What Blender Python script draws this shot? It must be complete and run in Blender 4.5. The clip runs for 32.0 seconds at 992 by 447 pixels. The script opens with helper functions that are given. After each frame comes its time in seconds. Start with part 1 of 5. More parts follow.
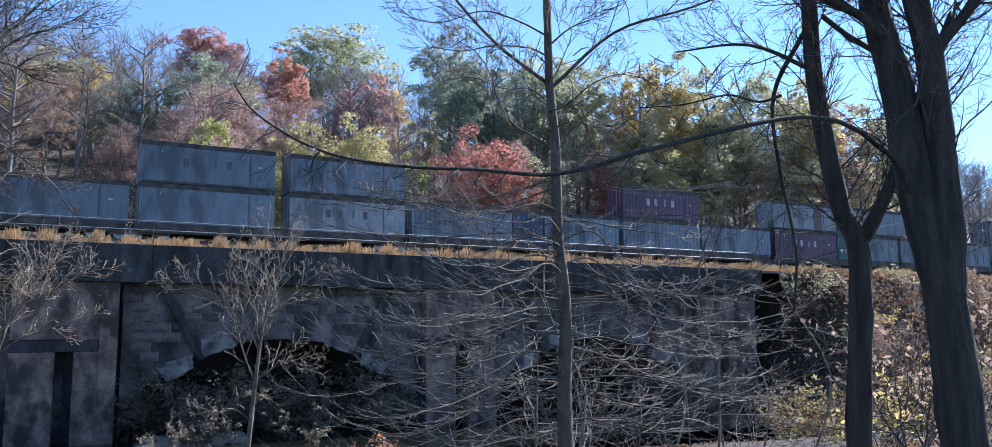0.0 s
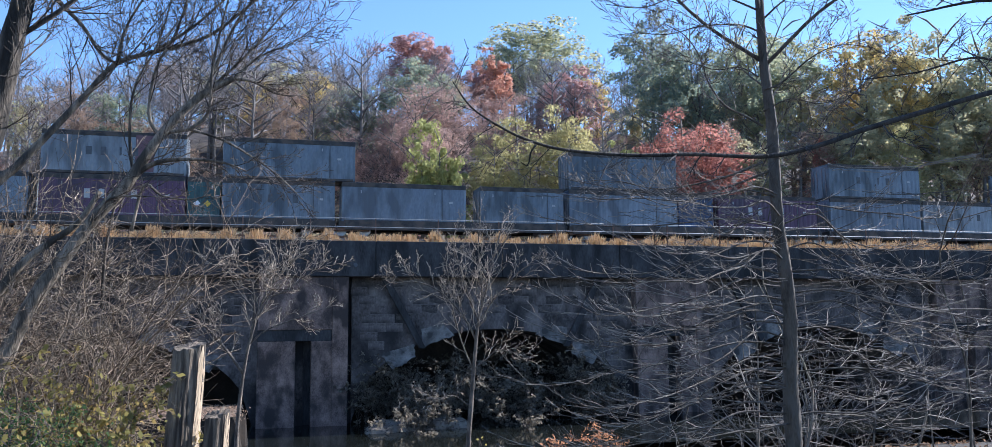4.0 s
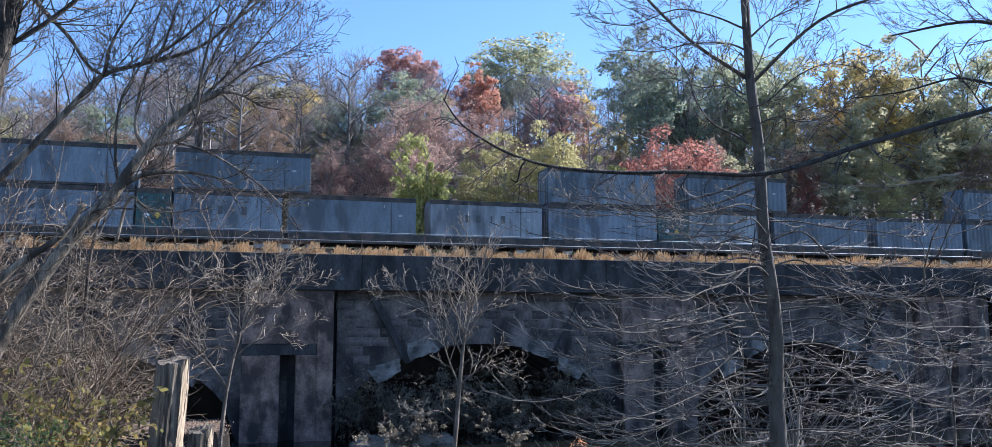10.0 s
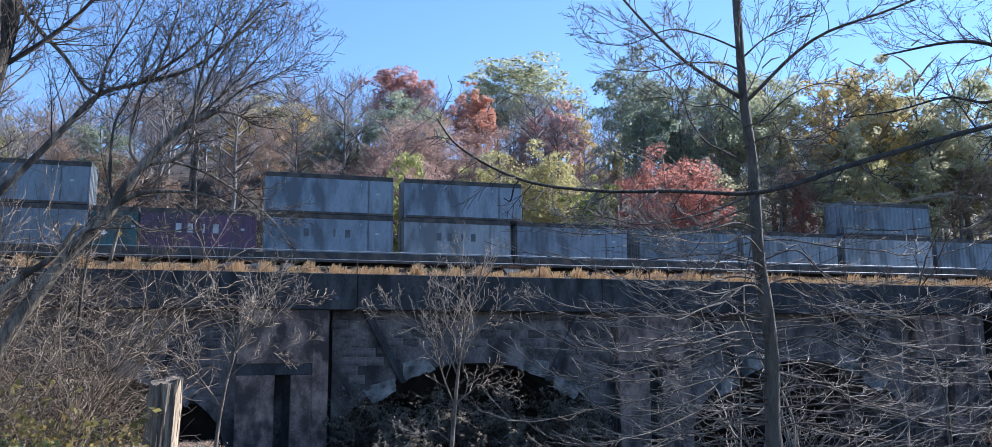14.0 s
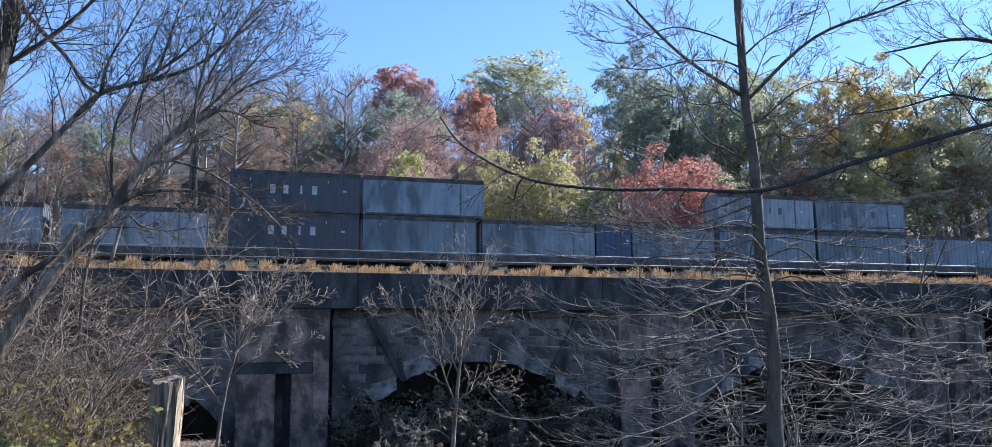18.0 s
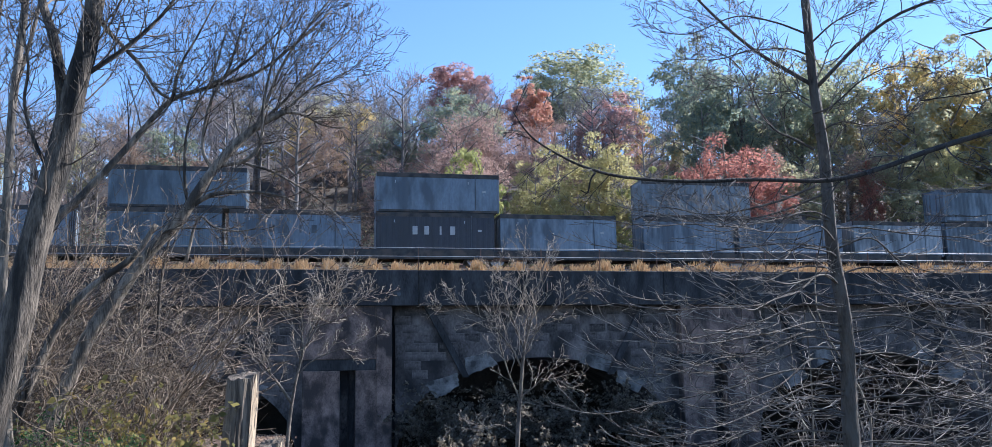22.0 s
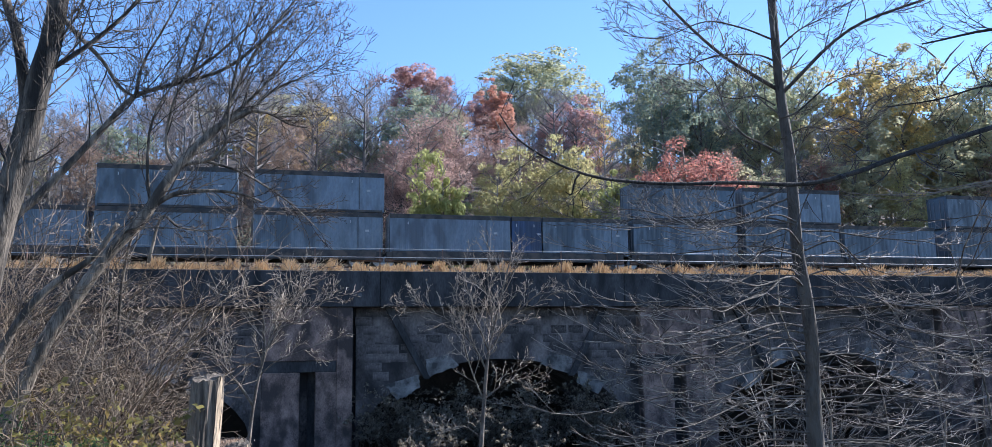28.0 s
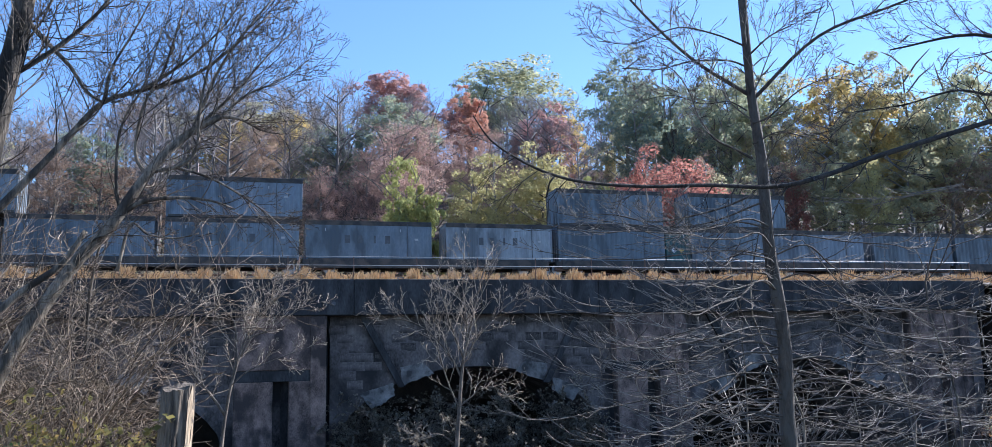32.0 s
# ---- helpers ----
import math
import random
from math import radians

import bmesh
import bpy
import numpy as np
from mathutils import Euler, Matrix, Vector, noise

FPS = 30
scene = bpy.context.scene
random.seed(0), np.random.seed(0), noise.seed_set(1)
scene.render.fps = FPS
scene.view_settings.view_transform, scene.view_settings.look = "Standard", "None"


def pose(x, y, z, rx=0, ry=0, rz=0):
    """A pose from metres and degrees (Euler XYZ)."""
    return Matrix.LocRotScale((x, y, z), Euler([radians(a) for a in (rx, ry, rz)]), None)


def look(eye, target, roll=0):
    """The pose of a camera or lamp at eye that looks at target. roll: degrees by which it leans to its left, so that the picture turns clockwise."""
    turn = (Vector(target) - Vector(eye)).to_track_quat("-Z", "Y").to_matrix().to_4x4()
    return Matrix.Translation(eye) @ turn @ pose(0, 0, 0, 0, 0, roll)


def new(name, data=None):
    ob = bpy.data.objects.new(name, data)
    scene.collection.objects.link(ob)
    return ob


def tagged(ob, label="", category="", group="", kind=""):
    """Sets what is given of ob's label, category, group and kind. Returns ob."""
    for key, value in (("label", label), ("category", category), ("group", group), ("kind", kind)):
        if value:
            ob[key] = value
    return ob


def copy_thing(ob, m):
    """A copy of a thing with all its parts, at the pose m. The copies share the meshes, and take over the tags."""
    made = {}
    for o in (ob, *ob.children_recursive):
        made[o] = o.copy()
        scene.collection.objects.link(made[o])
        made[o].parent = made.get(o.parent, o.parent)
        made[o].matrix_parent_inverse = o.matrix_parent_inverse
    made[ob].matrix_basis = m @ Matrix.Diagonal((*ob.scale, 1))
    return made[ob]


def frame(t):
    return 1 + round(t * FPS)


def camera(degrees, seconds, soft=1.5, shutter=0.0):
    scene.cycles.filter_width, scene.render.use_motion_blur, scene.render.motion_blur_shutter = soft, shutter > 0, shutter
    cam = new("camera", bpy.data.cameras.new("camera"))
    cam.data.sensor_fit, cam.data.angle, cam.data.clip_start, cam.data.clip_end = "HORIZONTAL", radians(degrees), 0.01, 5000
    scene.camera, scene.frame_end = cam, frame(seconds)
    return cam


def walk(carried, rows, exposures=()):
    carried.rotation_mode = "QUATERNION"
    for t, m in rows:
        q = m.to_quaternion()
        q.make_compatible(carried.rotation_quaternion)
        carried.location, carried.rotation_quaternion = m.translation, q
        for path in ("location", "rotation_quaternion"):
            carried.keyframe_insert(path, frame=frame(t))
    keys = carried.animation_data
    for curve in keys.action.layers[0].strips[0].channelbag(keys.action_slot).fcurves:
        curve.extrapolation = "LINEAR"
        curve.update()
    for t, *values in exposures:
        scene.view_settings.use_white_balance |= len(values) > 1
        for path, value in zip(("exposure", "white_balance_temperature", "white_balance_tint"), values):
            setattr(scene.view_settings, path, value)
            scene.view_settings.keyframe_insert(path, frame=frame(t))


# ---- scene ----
# seconds, eye, yaw (left of +y), pitch, roll
PATH = (
    (0.0, 0.000, -0.000, 0.000, -28.84, 7.24, -0.30),
    (0.5, -0.014, 0.011, 0.005, -24.41, 7.41, -0.40),
    (1.0, -0.034, 0.006, 0.005, -20.27, 7.54, -0.47),
    (1.5, -0.045, -0.017, -0.007, -17.58, 7.63, -0.71),
    (2.0, -0.042, 0.024, -0.003, -16.60, 7.50, -0.72),
    (2.5, -0.052, 0.028, -0.004, -15.71, 7.22, -0.73),
    (3.0, -0.050, 0.034, 0.003, -15.13, 6.88, -0.54),
    (3.5, -0.056, 0.040, 0.001, -14.84, 6.73, -0.54),
    (5.5, -0.050, 0.041, 0.008, -14.77, 6.54, -0.47),
    (6.0, -0.051, 0.035, 0.012, -14.76, 6.61, -0.38),
    (7.0, -0.050, 0.035, 0.007, -14.75, 6.94, -0.32),
    (8.0, -0.046, 0.039, 0.006, -14.96, 7.15, -0.35),
    (9.0, -0.048, 0.055, 0.010, -15.40, 7.35, -0.28),
    (10.0, -0.065, 0.047, 0.012, -15.73, 7.63, -0.24),
    (11.0, -0.067, 0.048, 0.014, -16.04, 7.97, -0.25),
    (12.0, -0.073, 0.033, 0.015, -16.05, 8.37, -0.19),
    (13.0, -0.064, 0.032, 0.014, -16.03, 8.74, -0.28),
    (14.0, -0.053, 0.046, 0.014, -16.02, 8.91, -0.35),
    (14.5, -0.049, 0.039, 0.013, -16.02, 8.88, -0.45),
    (16.5, -0.064, 0.053, 0.013, -16.12, 8.84, -0.54),
    (17.0, -0.066, 0.050, 0.010, -16.07, 8.84, -0.51),
    (18.0, -0.070, 0.051, 0.013, -16.01, 8.81, -0.46),
    (19.0, -0.065, 0.063, 0.010, -15.98, 8.72, -0.37),
    (20.0, -0.069, 0.045, 0.009, -15.96, 8.61, -0.36),
    (20.5, -0.067, 0.037, 0.008, -15.87, 8.60, -0.31),
    (21.0, -0.083, 0.036, 0.006, -15.31, 8.62, -0.45),
    (21.5, -0.113, 0.038, 0.003, -13.67, 8.64, -0.54),
    (22.0, -0.164, 0.037, -0.000, -12.05, 8.59, -0.84),
    (22.5, -0.228, 0.051, 0.002, -11.22, 8.54, -0.76),
    (23.0, -0.269, 0.052, 0.003, -10.99, 8.46, -0.49),
    (23.5, -0.280, 0.054, 0.003, -10.49, 8.32, -0.26),
    (24.0, -0.288, 0.059, 0.004, -10.54, 8.18, -0.02),
    (24.5, -0.289, 0.054, -0.001, -10.86, 8.20, -0.03),
    (25.0, -0.296, 0.052, 0.004, -11.40, 8.27, -0.07),
    (25.5, -0.296, 0.048, 0.004, -11.94, 8.35, -0.17),
    (27.5, -0.285, 0.060, 0.003, -14.23, 8.62, -0.73),
    (28.0, -0.287, 0.063, -0.002, -14.78, 8.65, -0.89),
    (29.0, -0.294, 0.091, 0.004, -15.51, 8.67, -1.07),
    (30.0, -0.288, 0.079, -0.014, -16.03, 8.82, -1.32),
    (31.0, -0.273, 0.084, -0.020, -16.37, 8.97, -1.41),
    (32.0, -0.280, 0.094, -0.020, -16.56, 9.12, -1.43),
)
cam = camera(61.04, 32.0, soft=0.5)


def aim(x, y, z, yaw, pitch, roll):
    a, b = radians(yaw), radians(pitch)
    return look((x, y, z), (x - math.sin(a) * math.cos(b), y + math.cos(a) * math.cos(b), z + math.sin(b)), roll)


walk(cam, [(row[0], aim(*row[1:])) for row in PATH], exposures=((0.0, 1.19, 5450.0, 13.0), (32.0, 1.19, 5450.0, 13.0)))

# ---------------------------------------------------------------- light
SUN_AZ, SUN_EL = 74.0, 37.0          # degrees right of +y, above the horizon
world = bpy.data.worlds.new("sky")
scene.world = world
world.use_nodes = True
wn, wl = world.node_tree.nodes, world.node_tree.links
sky = wn.new("ShaderNodeTexSky")
sky.sky_type = "NISHITA"
sky.sun_disc = False
sky.sun_elevation = radians(SUN_EL)
sky.sun_rotation = radians(SUN_AZ)
sky.air_density, sky.dust_density, sky.ozone_density = 1.0, 0.0, 3.5
wl.new(sky.outputs[0], wn["Background"].inputs[0])
wn["Background"].inputs[1].default_value = 0.10
sun = new("sun", bpy.data.lights.new("sun", "SUN"))
sun.data.energy, sun.data.angle, sun.data.color = 5.0, radians(0.6), (1.0, 0.93, 0.82)
sa, se = radians(SUN_AZ), radians(SUN_EL)
sun.matrix_world = look((math.sin(sa) * math.cos(se) * 200, math.cos(sa) * math.cos(se) * 200, math.sin(se) * 200), (0, 0, 0))

# ---------------------------------------------------------------- materials


def nodes_of(name):
    m = bpy.data.materials.new(name)
    m.use_nodes = True
    t = m.node_tree
    return m, t.nodes, t.links, t.nodes["Principled BSDF"]


def surface(name, a, b, scale=3.0, fine=30.0, rough=0.85, bump=0.3, metal=0.0, stretch=(1, 1, 1), island=0.0, each=0.0, dirt=None, dirt_scale=0.5):
    """Two-scale varied paint: a to b by coarse and fine noise, optional dirt patches, island and object variation."""
    m, n, l, p = nodes_of(name)
    co = n.new("ShaderNodeTexCoord")
    mp = n.new("ShaderNodeMapping")
    mp.inputs["Scale"].default_value = stretch
    l.new(co.outputs["Object"], mp.inputs[0])
    n1, n2 = n.new("ShaderNodeTexNoise"), n.new("ShaderNodeTexNoise")
    n1.inputs["Scale"].default_value, n1.inputs["Detail"].default_value = scale, 5
    n2.inputs["Scale"].default_value, n2.inputs["Detail"].default_value = fine, 4
    l.new(mp.outputs[0], n1.inputs["Vector"])
    l.new(mp.outputs[0], n2.inputs["Vector"])
    add = n.new("ShaderNodeMath")
    add.operation = "MULTIPLY_ADD"
    l.new(n2.outputs[0], add.inputs[0])
    add.inputs[1].default_value = 0.5
    l.new(n1.outputs[0], add.inputs[2])
    last = add.outputs[0]
    if island or each:
        src = n.new("ShaderNodeNewGeometry").outputs["Random Per Island"] if island else n.new("ShaderNodeObjectInfo").outputs["Random"]
        k = n.new("ShaderNodeMath")
        k.operation = "MULTIPLY_ADD"
        l.new(src, k.inputs[0])
        k.inputs[1].default_value = island or each
        l.new(last, k.inputs[2])
        sub = n.new("ShaderNodeMath")
        sub.operation = "SUBTRACT"
        l.new(k.outputs[0], sub.inputs[0])
        sub.inputs[1].default_value = (island or each) * 0.5
        last = sub.outputs[0]
    r = n.new("ShaderNodeValToRGB")
    r.color_ramp.elements[0].position, r.color_ramp.elements[1].position = 0.48, 1.02
    r.color_ramp.elements[0].color, r.color_ramp.elements[1].color = (*a, 1), (*b, 1)
    l.new(last, r.inputs[0])
    colour = r.outputs[0]
    if dirt:
        n3 = n.new("ShaderNodeTexNoise")
        n3.inputs["Scale"].default_value, n3.inputs["Detail"].default_value = dirt_scale, 7
        l.new(mp.outputs[0], n3.inputs["Vector"])
        r3 = n.new("ShaderNodeValToRGB")
        r3.color_ramp.elements[0].position, r3.color_ramp.elements[1].position = 0.47, 0.62
        l.new(n3.outputs[0], r3.inputs[0])
        mx = n.new("ShaderNodeMix")
        mx.data_type = "RGBA"
        l.new(r3.outputs[0], mx.inputs[0])
        l.new(colour, mx.inputs[6])
        mx.inputs[7].default_value = (*dirt, 1)
        colour = mx.outputs[2]
    l.new(colour, p.inputs["Base Color"])
    p.inputs["Roughness"].default_value, p.inputs["Metallic"].default_value = rough, metal
    if bump:
        bp = n.new("ShaderNodeBump")
        bp.inputs["Strength"].default_value, bp.inputs["Distance"].default_value = bump, 0.03
        l.new(add.outputs[0], bp.inputs["Height"])
        l.new(bp.outputs[0], p.inputs["Normal"])
    return m


def leaf(name, cols, glow=0.6, gloss=0.8):
    """Thin leaves: each island takes its own shade; light comes through."""
    m, n, l, p = nodes_of(name)
    g = n.new("ShaderNodeNewGeometry")
    r = n.new("ShaderNodeValToRGB")
    while len(r.color_ramp.elements) < len(cols):
        r.color_ramp.elements.new(0.5)
    for k, c in enumerate(cols):
        r.color_ramp.elements[k].position = k / max(1, len(cols) - 1)
        r.color_ramp.elements[k].color = (*c, 1)
    l.new(g.outputs["Random Per Island"], r.inputs[0])
    l.new(r.outputs[0], p.inputs["Base Color"])
    p.inputs["Roughness"].default_value = gloss
    p.inputs["Specular IOR Level"].default_value = 0.15
    tr = n.new("ShaderNodeBsdfTranslucent")
    l.new(r.outputs[0], tr.inputs[0])
    mx = n.new("ShaderNodeMixShader")
    mx.inputs[0].default_value = glow
    l.new(p.outputs[0], mx.inputs[1])
    l.new(tr.outputs[0], mx.inputs[2])
    l.new(mx.outputs[0], n["Material Output"].inputs[0])
    return m


M = {}
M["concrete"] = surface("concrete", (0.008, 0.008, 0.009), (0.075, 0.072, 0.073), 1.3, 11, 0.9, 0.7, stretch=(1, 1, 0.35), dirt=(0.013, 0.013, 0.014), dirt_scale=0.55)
M["concrete_face"] = surface("concrete_face", (0.014, 0.012, 0.0115), (0.22, 0.185, 0.17), 0.9, 7, 0.92, 1.0, stretch=(1, 1, 0.7), dirt=(0.02, 0.018, 0.018), dirt_scale=0.35)
M["concrete_pier"] = surface("concrete_pier", (0.026, 0.018, 0.016), (0.33, 0.225, 0.18), 1.5, 13, 0.9, 0.9, stretch=(1.0, 1, 0.7), dirt=(0.05, 0.037, 0.032), dirt_scale=0.9)
M["concrete_pale"] = surface("concrete_pale", (0.08, 0.074, 0.07), (0.30, 0.28, 0.262), 2.4, 16, 0.92, 0.35, dirt=(0.05, 0.048, 0.047), dirt_scale=1.2)
M["masonry"] = surface("masonry", (0.012, 0.0105, 0.010), (0.22, 0.185, 0.17), 0.9, 7, 0.92, 1.0, each=0.22, dirt=(0.016, 0.0145, 0.0145), dirt_scale=0.5)
M["ground"] = surface("ground", (0.006, 0.0045, 0.003), (0.048, 0.032, 0.019), 0.8, 9.0, 0.95, 0.9, dirt=(0.014, 0.011, 0.007), dirt_scale=0.3)
M["ballast"] = surface("ballast", (0.10, 0.09, 0.08), (0.34, 0.31, 0.28), 3, 25, 0.95, 1.0)
M["gravel"] = surface("gravel", (0.04, 0.032, 0.024), (0.22, 0.18, 0.135), 1.2, 12, 0.9, 1.0, stretch=(0.5, 1, 1), island=0.5)
M["hill_floor"] = surface("hill_floor", (0.03, 0.024, 0.019), (0.11, 0.085, 0.066), 0.5, 6.0, 0.95, 0.6)
M["bark_dark"] = surface("bark_dark", (0.007, 0.006, 0.005), (0.07, 0.056, 0.044), 4, 26, 0.92, 1.0, stretch=(3, 3, 0.35))
M["bark_grey"] = surface("bark_grey", (0.022, 0.0175, 0.0125), (0.36, 0.29, 0.215), 5, 26, 0.92, 1.0, stretch=(2.5, 2.5, 0.5), dirt=(0.055, 0.045, 0.034), dirt_scale=2.0)
M["bark_furrowed"] = surface("bark_furrowed", (0.008, 0.0065, 0.005), (0.22, 0.175, 0.13), 9, 34, 0.95, 1.0, stretch=(3.2, 3.2, 0.55), dirt=(0.022, 0.018, 0.014), dirt_scale=1.6)
M["bark_tan"] = surface("bark_tan", (0.04, 0.033, 0.026), (0.30, 0.24, 0.18), 5, 26, 0.9, 0.8, stretch=(2, 2, 0.7), dirt=(0.09, 0.075, 0.06), dirt_scale=4.0)
M["twig"] = surface("twig", (0.055, 0.045, 0.037), (0.30, 0.25, 0.20), 3, 20, 0.85, 0.2, island=0.6)
M["twig_brown"] = surface("twig_brown", (0.03, 0.023, 0.017), (0.17, 0.13, 0.095), 3, 20, 0.85, 0.2, island=0.6)
M["bark_mid"] = surface("bark_mid", (0.018, 0.014, 0.011), (0.145, 0.115, 0.088), 4, 26, 0.9, 1.0, stretch=(2, 2, 0.6), dirt=(0.11, 0.095, 0.078), dirt_scale=6.0)
M["twig_dark"] = surface("twig_dark", (0.025, 0.02, 0.017), (0.10, 0.082, 0.07), 3, 20, 0.85, 0.2, island=0.5)
M["twig_tan"] = surface("twig_tan", (0.065, 0.046, 0.029), (0.30, 0.22, 0.145), 3, 20, 0.8, 0.2, island=0.5)
M["twig_pale"] = surface("twig_pale", (0.13, 0.10, 0.07), (0.48, 0.38, 0.275), 3, 20, 0.8, 0.2, island=0.5)
M["twig_hill"] = surface("twig_hill", (0.13, 0.11, 0.105), (0.36, 0.31, 0.29), 2, 10, 0.85, 0.0, island=0.5)
M["bark_hill"] = surface("bark_hill", (0.07, 0.06, 0.054), (0.26, 0.23, 0.205), 1.5, 9, 0.9, 0.3, each=0.3)
M["wood_dead"] = surface("wood_dead", (0.05, 0.038, 0.027), (0.30, 0.232, 0.165), 2.5, 22, 0.9, 1.0, stretch=(4, 4, 0.4), dirt=(0.045, 0.034, 0.025), dirt_scale=2.8)
M["wood_bare"] = surface("wood_bare", (0.32, 0.23, 0.14), (0.56, 0.43, 0.29), 3, 25, 0.8, 0.7, stretch=(5, 5, 0.4))
M["grass_dry"] = leaf("grass_dry", [(0.42, 0.265, 0.135), (0.64, 0.45, 0.255), (0.52, 0.335, 0.17), (0.70, 0.52, 0.32)], 0.45, 0.8)
M["steel"] = surface("steel", (0.20, 0.20, 0.21), (0.42, 0.42, 0.43), 3, 30, 0.45, 0.2, metal=0.7)
M["rust"] = surface("rust", (0.09, 0.05, 0.035), (0.22, 0.13, 0.09), 3, 30, 0.8, 0.4)
M["car_black"] = surface("car_black", (0.018, 0.017, 0.017), (0.06, 0.055, 0.05), 2, 20, 0.7, 0.2, dirt=(0.09, 0.07, 0.055), dirt_scale=1.2)
M["galvanised"] = surface("galvanised", (0.30, 0.29, 0.28), (0.46, 0.45, 0.44), 3, 30, 0.7, 0.1, metal=0.2)
M["white_paint"] = surface("white_paint", (0.62, 0.62, 0.62), (0.82, 0.82, 0.82), 3, 30, 0.6, 0.1)
M["mark_grey"] = surface("mark_grey", (0.3, 0.3, 0.3), (0.46, 0.46, 0.46), 3, 30, 0.6, 0.1)
M["letter_dark"] = surface("letter_dark", (0.05, 0.055, 0.06), (0.10, 0.11, 0.12), 3, 30, 0.6, 0.1)
M["water"] = surface("water", (0.006, 0.007, 0.0065), (0.012, 0.014, 0.012), 0.6, 5, 0.05, 0.02)
M["placard_yellow"] = surface("placard_yellow", (0.45, 0.30, 0.03), (0.65, 0.46, 0.06), 3, 30, 0.6, 0.1)
M["door_red"] = surface("door_red", (0.11, 0.055, 0.065), (0.17, 0.09, 0.10), 2, 20, 0.6, 0.2)
PAINT = {
    "slate": ((0.10, 0.13, 0.16), (0.22, 0.26, 0.30)), "steel_blue": ((0.13, 0.16, 0.20), (0.26, 0.31, 0.36)),
    "grey": ((0.20, 0.22, 0.24), (0.36, 0.39, 0.41)), "dark": ((0.03, 0.03, 0.04), (0.07, 0.07, 0.085)),
    "purple": ((0.075, 0.032, 0.07), (0.13, 0.06, 0.11)), "blue": ((0.025, 0.052, 0.125), (0.045, 0.09, 0.20)),
    "green": ((0.02, 0.082, 0.085), (0.04, 0.14, 0.14)),
}
for key, (a, b) in PAINT.items():
    a, b = (tuple(v * 0.95 for v in c) for c in (a, b))
    M["paint_" + key] = surface("paint_" + key, a, b, 0.7, 9, 0.5, 0.08, stretch=(1, 1, 0.4), each=0.35, dirt=tuple(0.55 * v + 0.012 for v in a), dirt_scale=0.7)
LEAVES = {
    # these three greens are greyed and lifted in blue to carry the hill's haze
    "green_gold": [(0.12, 0.135, 0.098), (0.17, 0.178, 0.115), (0.225, 0.205, 0.125), (0.14, 0.158, 0.108)],
    "dark_green": [(0.08, 0.10, 0.092), (0.115, 0.138, 0.105), (0.18, 0.172, 0.108), (0.098, 0.12, 0.10)],
    "olive": [(0.148, 0.146, 0.10), (0.215, 0.197, 0.118), (0.18, 0.172, 0.11), (0.255, 0.205, 0.115)],
    "lime": [(0.13, 0.135, 0.055), (0.19, 0.185, 0.075), (0.155, 0.155, 0.065)],
    "pale_gold": [(0.15, 0.135, 0.065), (0.22, 0.195, 0.095), (0.18, 0.16, 0.075)],
    "gold": [(0.22, 0.17, 0.07), (0.31, 0.235, 0.095), (0.17, 0.15, 0.07)],
    "red": [(0.135, 0.062, 0.053), (0.205, 0.098, 0.074), (0.155, 0.07, 0.058)],
    "red_pink": [(0.175, 0.105, 0.098), (0.225, 0.145, 0.13), (0.16, 0.098, 0.09)],
    "orange": [(0.24, 0.14, 0.105), (0.30, 0.185, 0.135), (0.22, 0.128, 0.10)],
    "russet": [(0.12, 0.088, 0.066), (0.165, 0.12, 0.088), (0.14, 0.10, 0.076)],
    "mauve": [(0.15, 0.10, 0.088), (0.21, 0.148, 0.125), (0.13, 0.09, 0.078)],
    "rust": [(0.16, 0.075, 0.04), (0.25, 0.125, 0.065), (0.20, 0.10, 0.05)],
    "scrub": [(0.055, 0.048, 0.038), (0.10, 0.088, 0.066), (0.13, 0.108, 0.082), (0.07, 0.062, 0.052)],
    "evergreen": [(0.012, 0.026, 0.010), (0.025, 0.045, 0.016), (0.05, 0.07, 0.03)],
    "yellow_green": [(0.08, 0.075, 0.028), (0.155, 0.128, 0.042), (0.058, 0.058, 0.024), (0.175, 0.118, 0.042)],
    "litter": [(0.045, 0.028, 0.018), (0.085, 0.052, 0.032), (0.06, 0.036, 0.022), (0.12, 0.08, 0.05)],
}
for key, cols in LEAVES.items():
    M["leaf_" + key] = leaf("leaf_" + key, [tuple(min(0.8, 2.5 * v) for v in c) for c in cols])

# ---------------------------------------------------------------- mesh helpers


def mesh_of(name, verts, faces, mat, smooth=False):
    me = bpy.data.meshes.new(name)
    me.from_pydata([tuple(v) for v in verts], [], faces)
    me.materials.append(mat)
    if smooth:
        me.polygons.foreach_set("use_smooth", [True] * len(me.polygons))
    me.update()
    return me


def thing(name, label, category, group="", kind="", at=(0, 0, 0)):
    ob = new(name)
    ob.empty_display_size = 0.2
    ob.location = at
    return tagged(ob, label, category, group, kind)


def piece(name, me, parent=None, label="", m=None, kind=""):
    ob = new(name, me)
    if parent:
        ob.parent = parent
    if m is not None:
        ob.matrix_basis = m
    if label or kind:
        tagged(ob, label, kind=kind)
    return ob


def part(name, bm, material, parent, label=""):
    me = bpy.data.meshes.new(name)
    bm.to_mesh(me)
    bm.free()
    me.materials.append(material)
    return piece(name, me, parent, label)


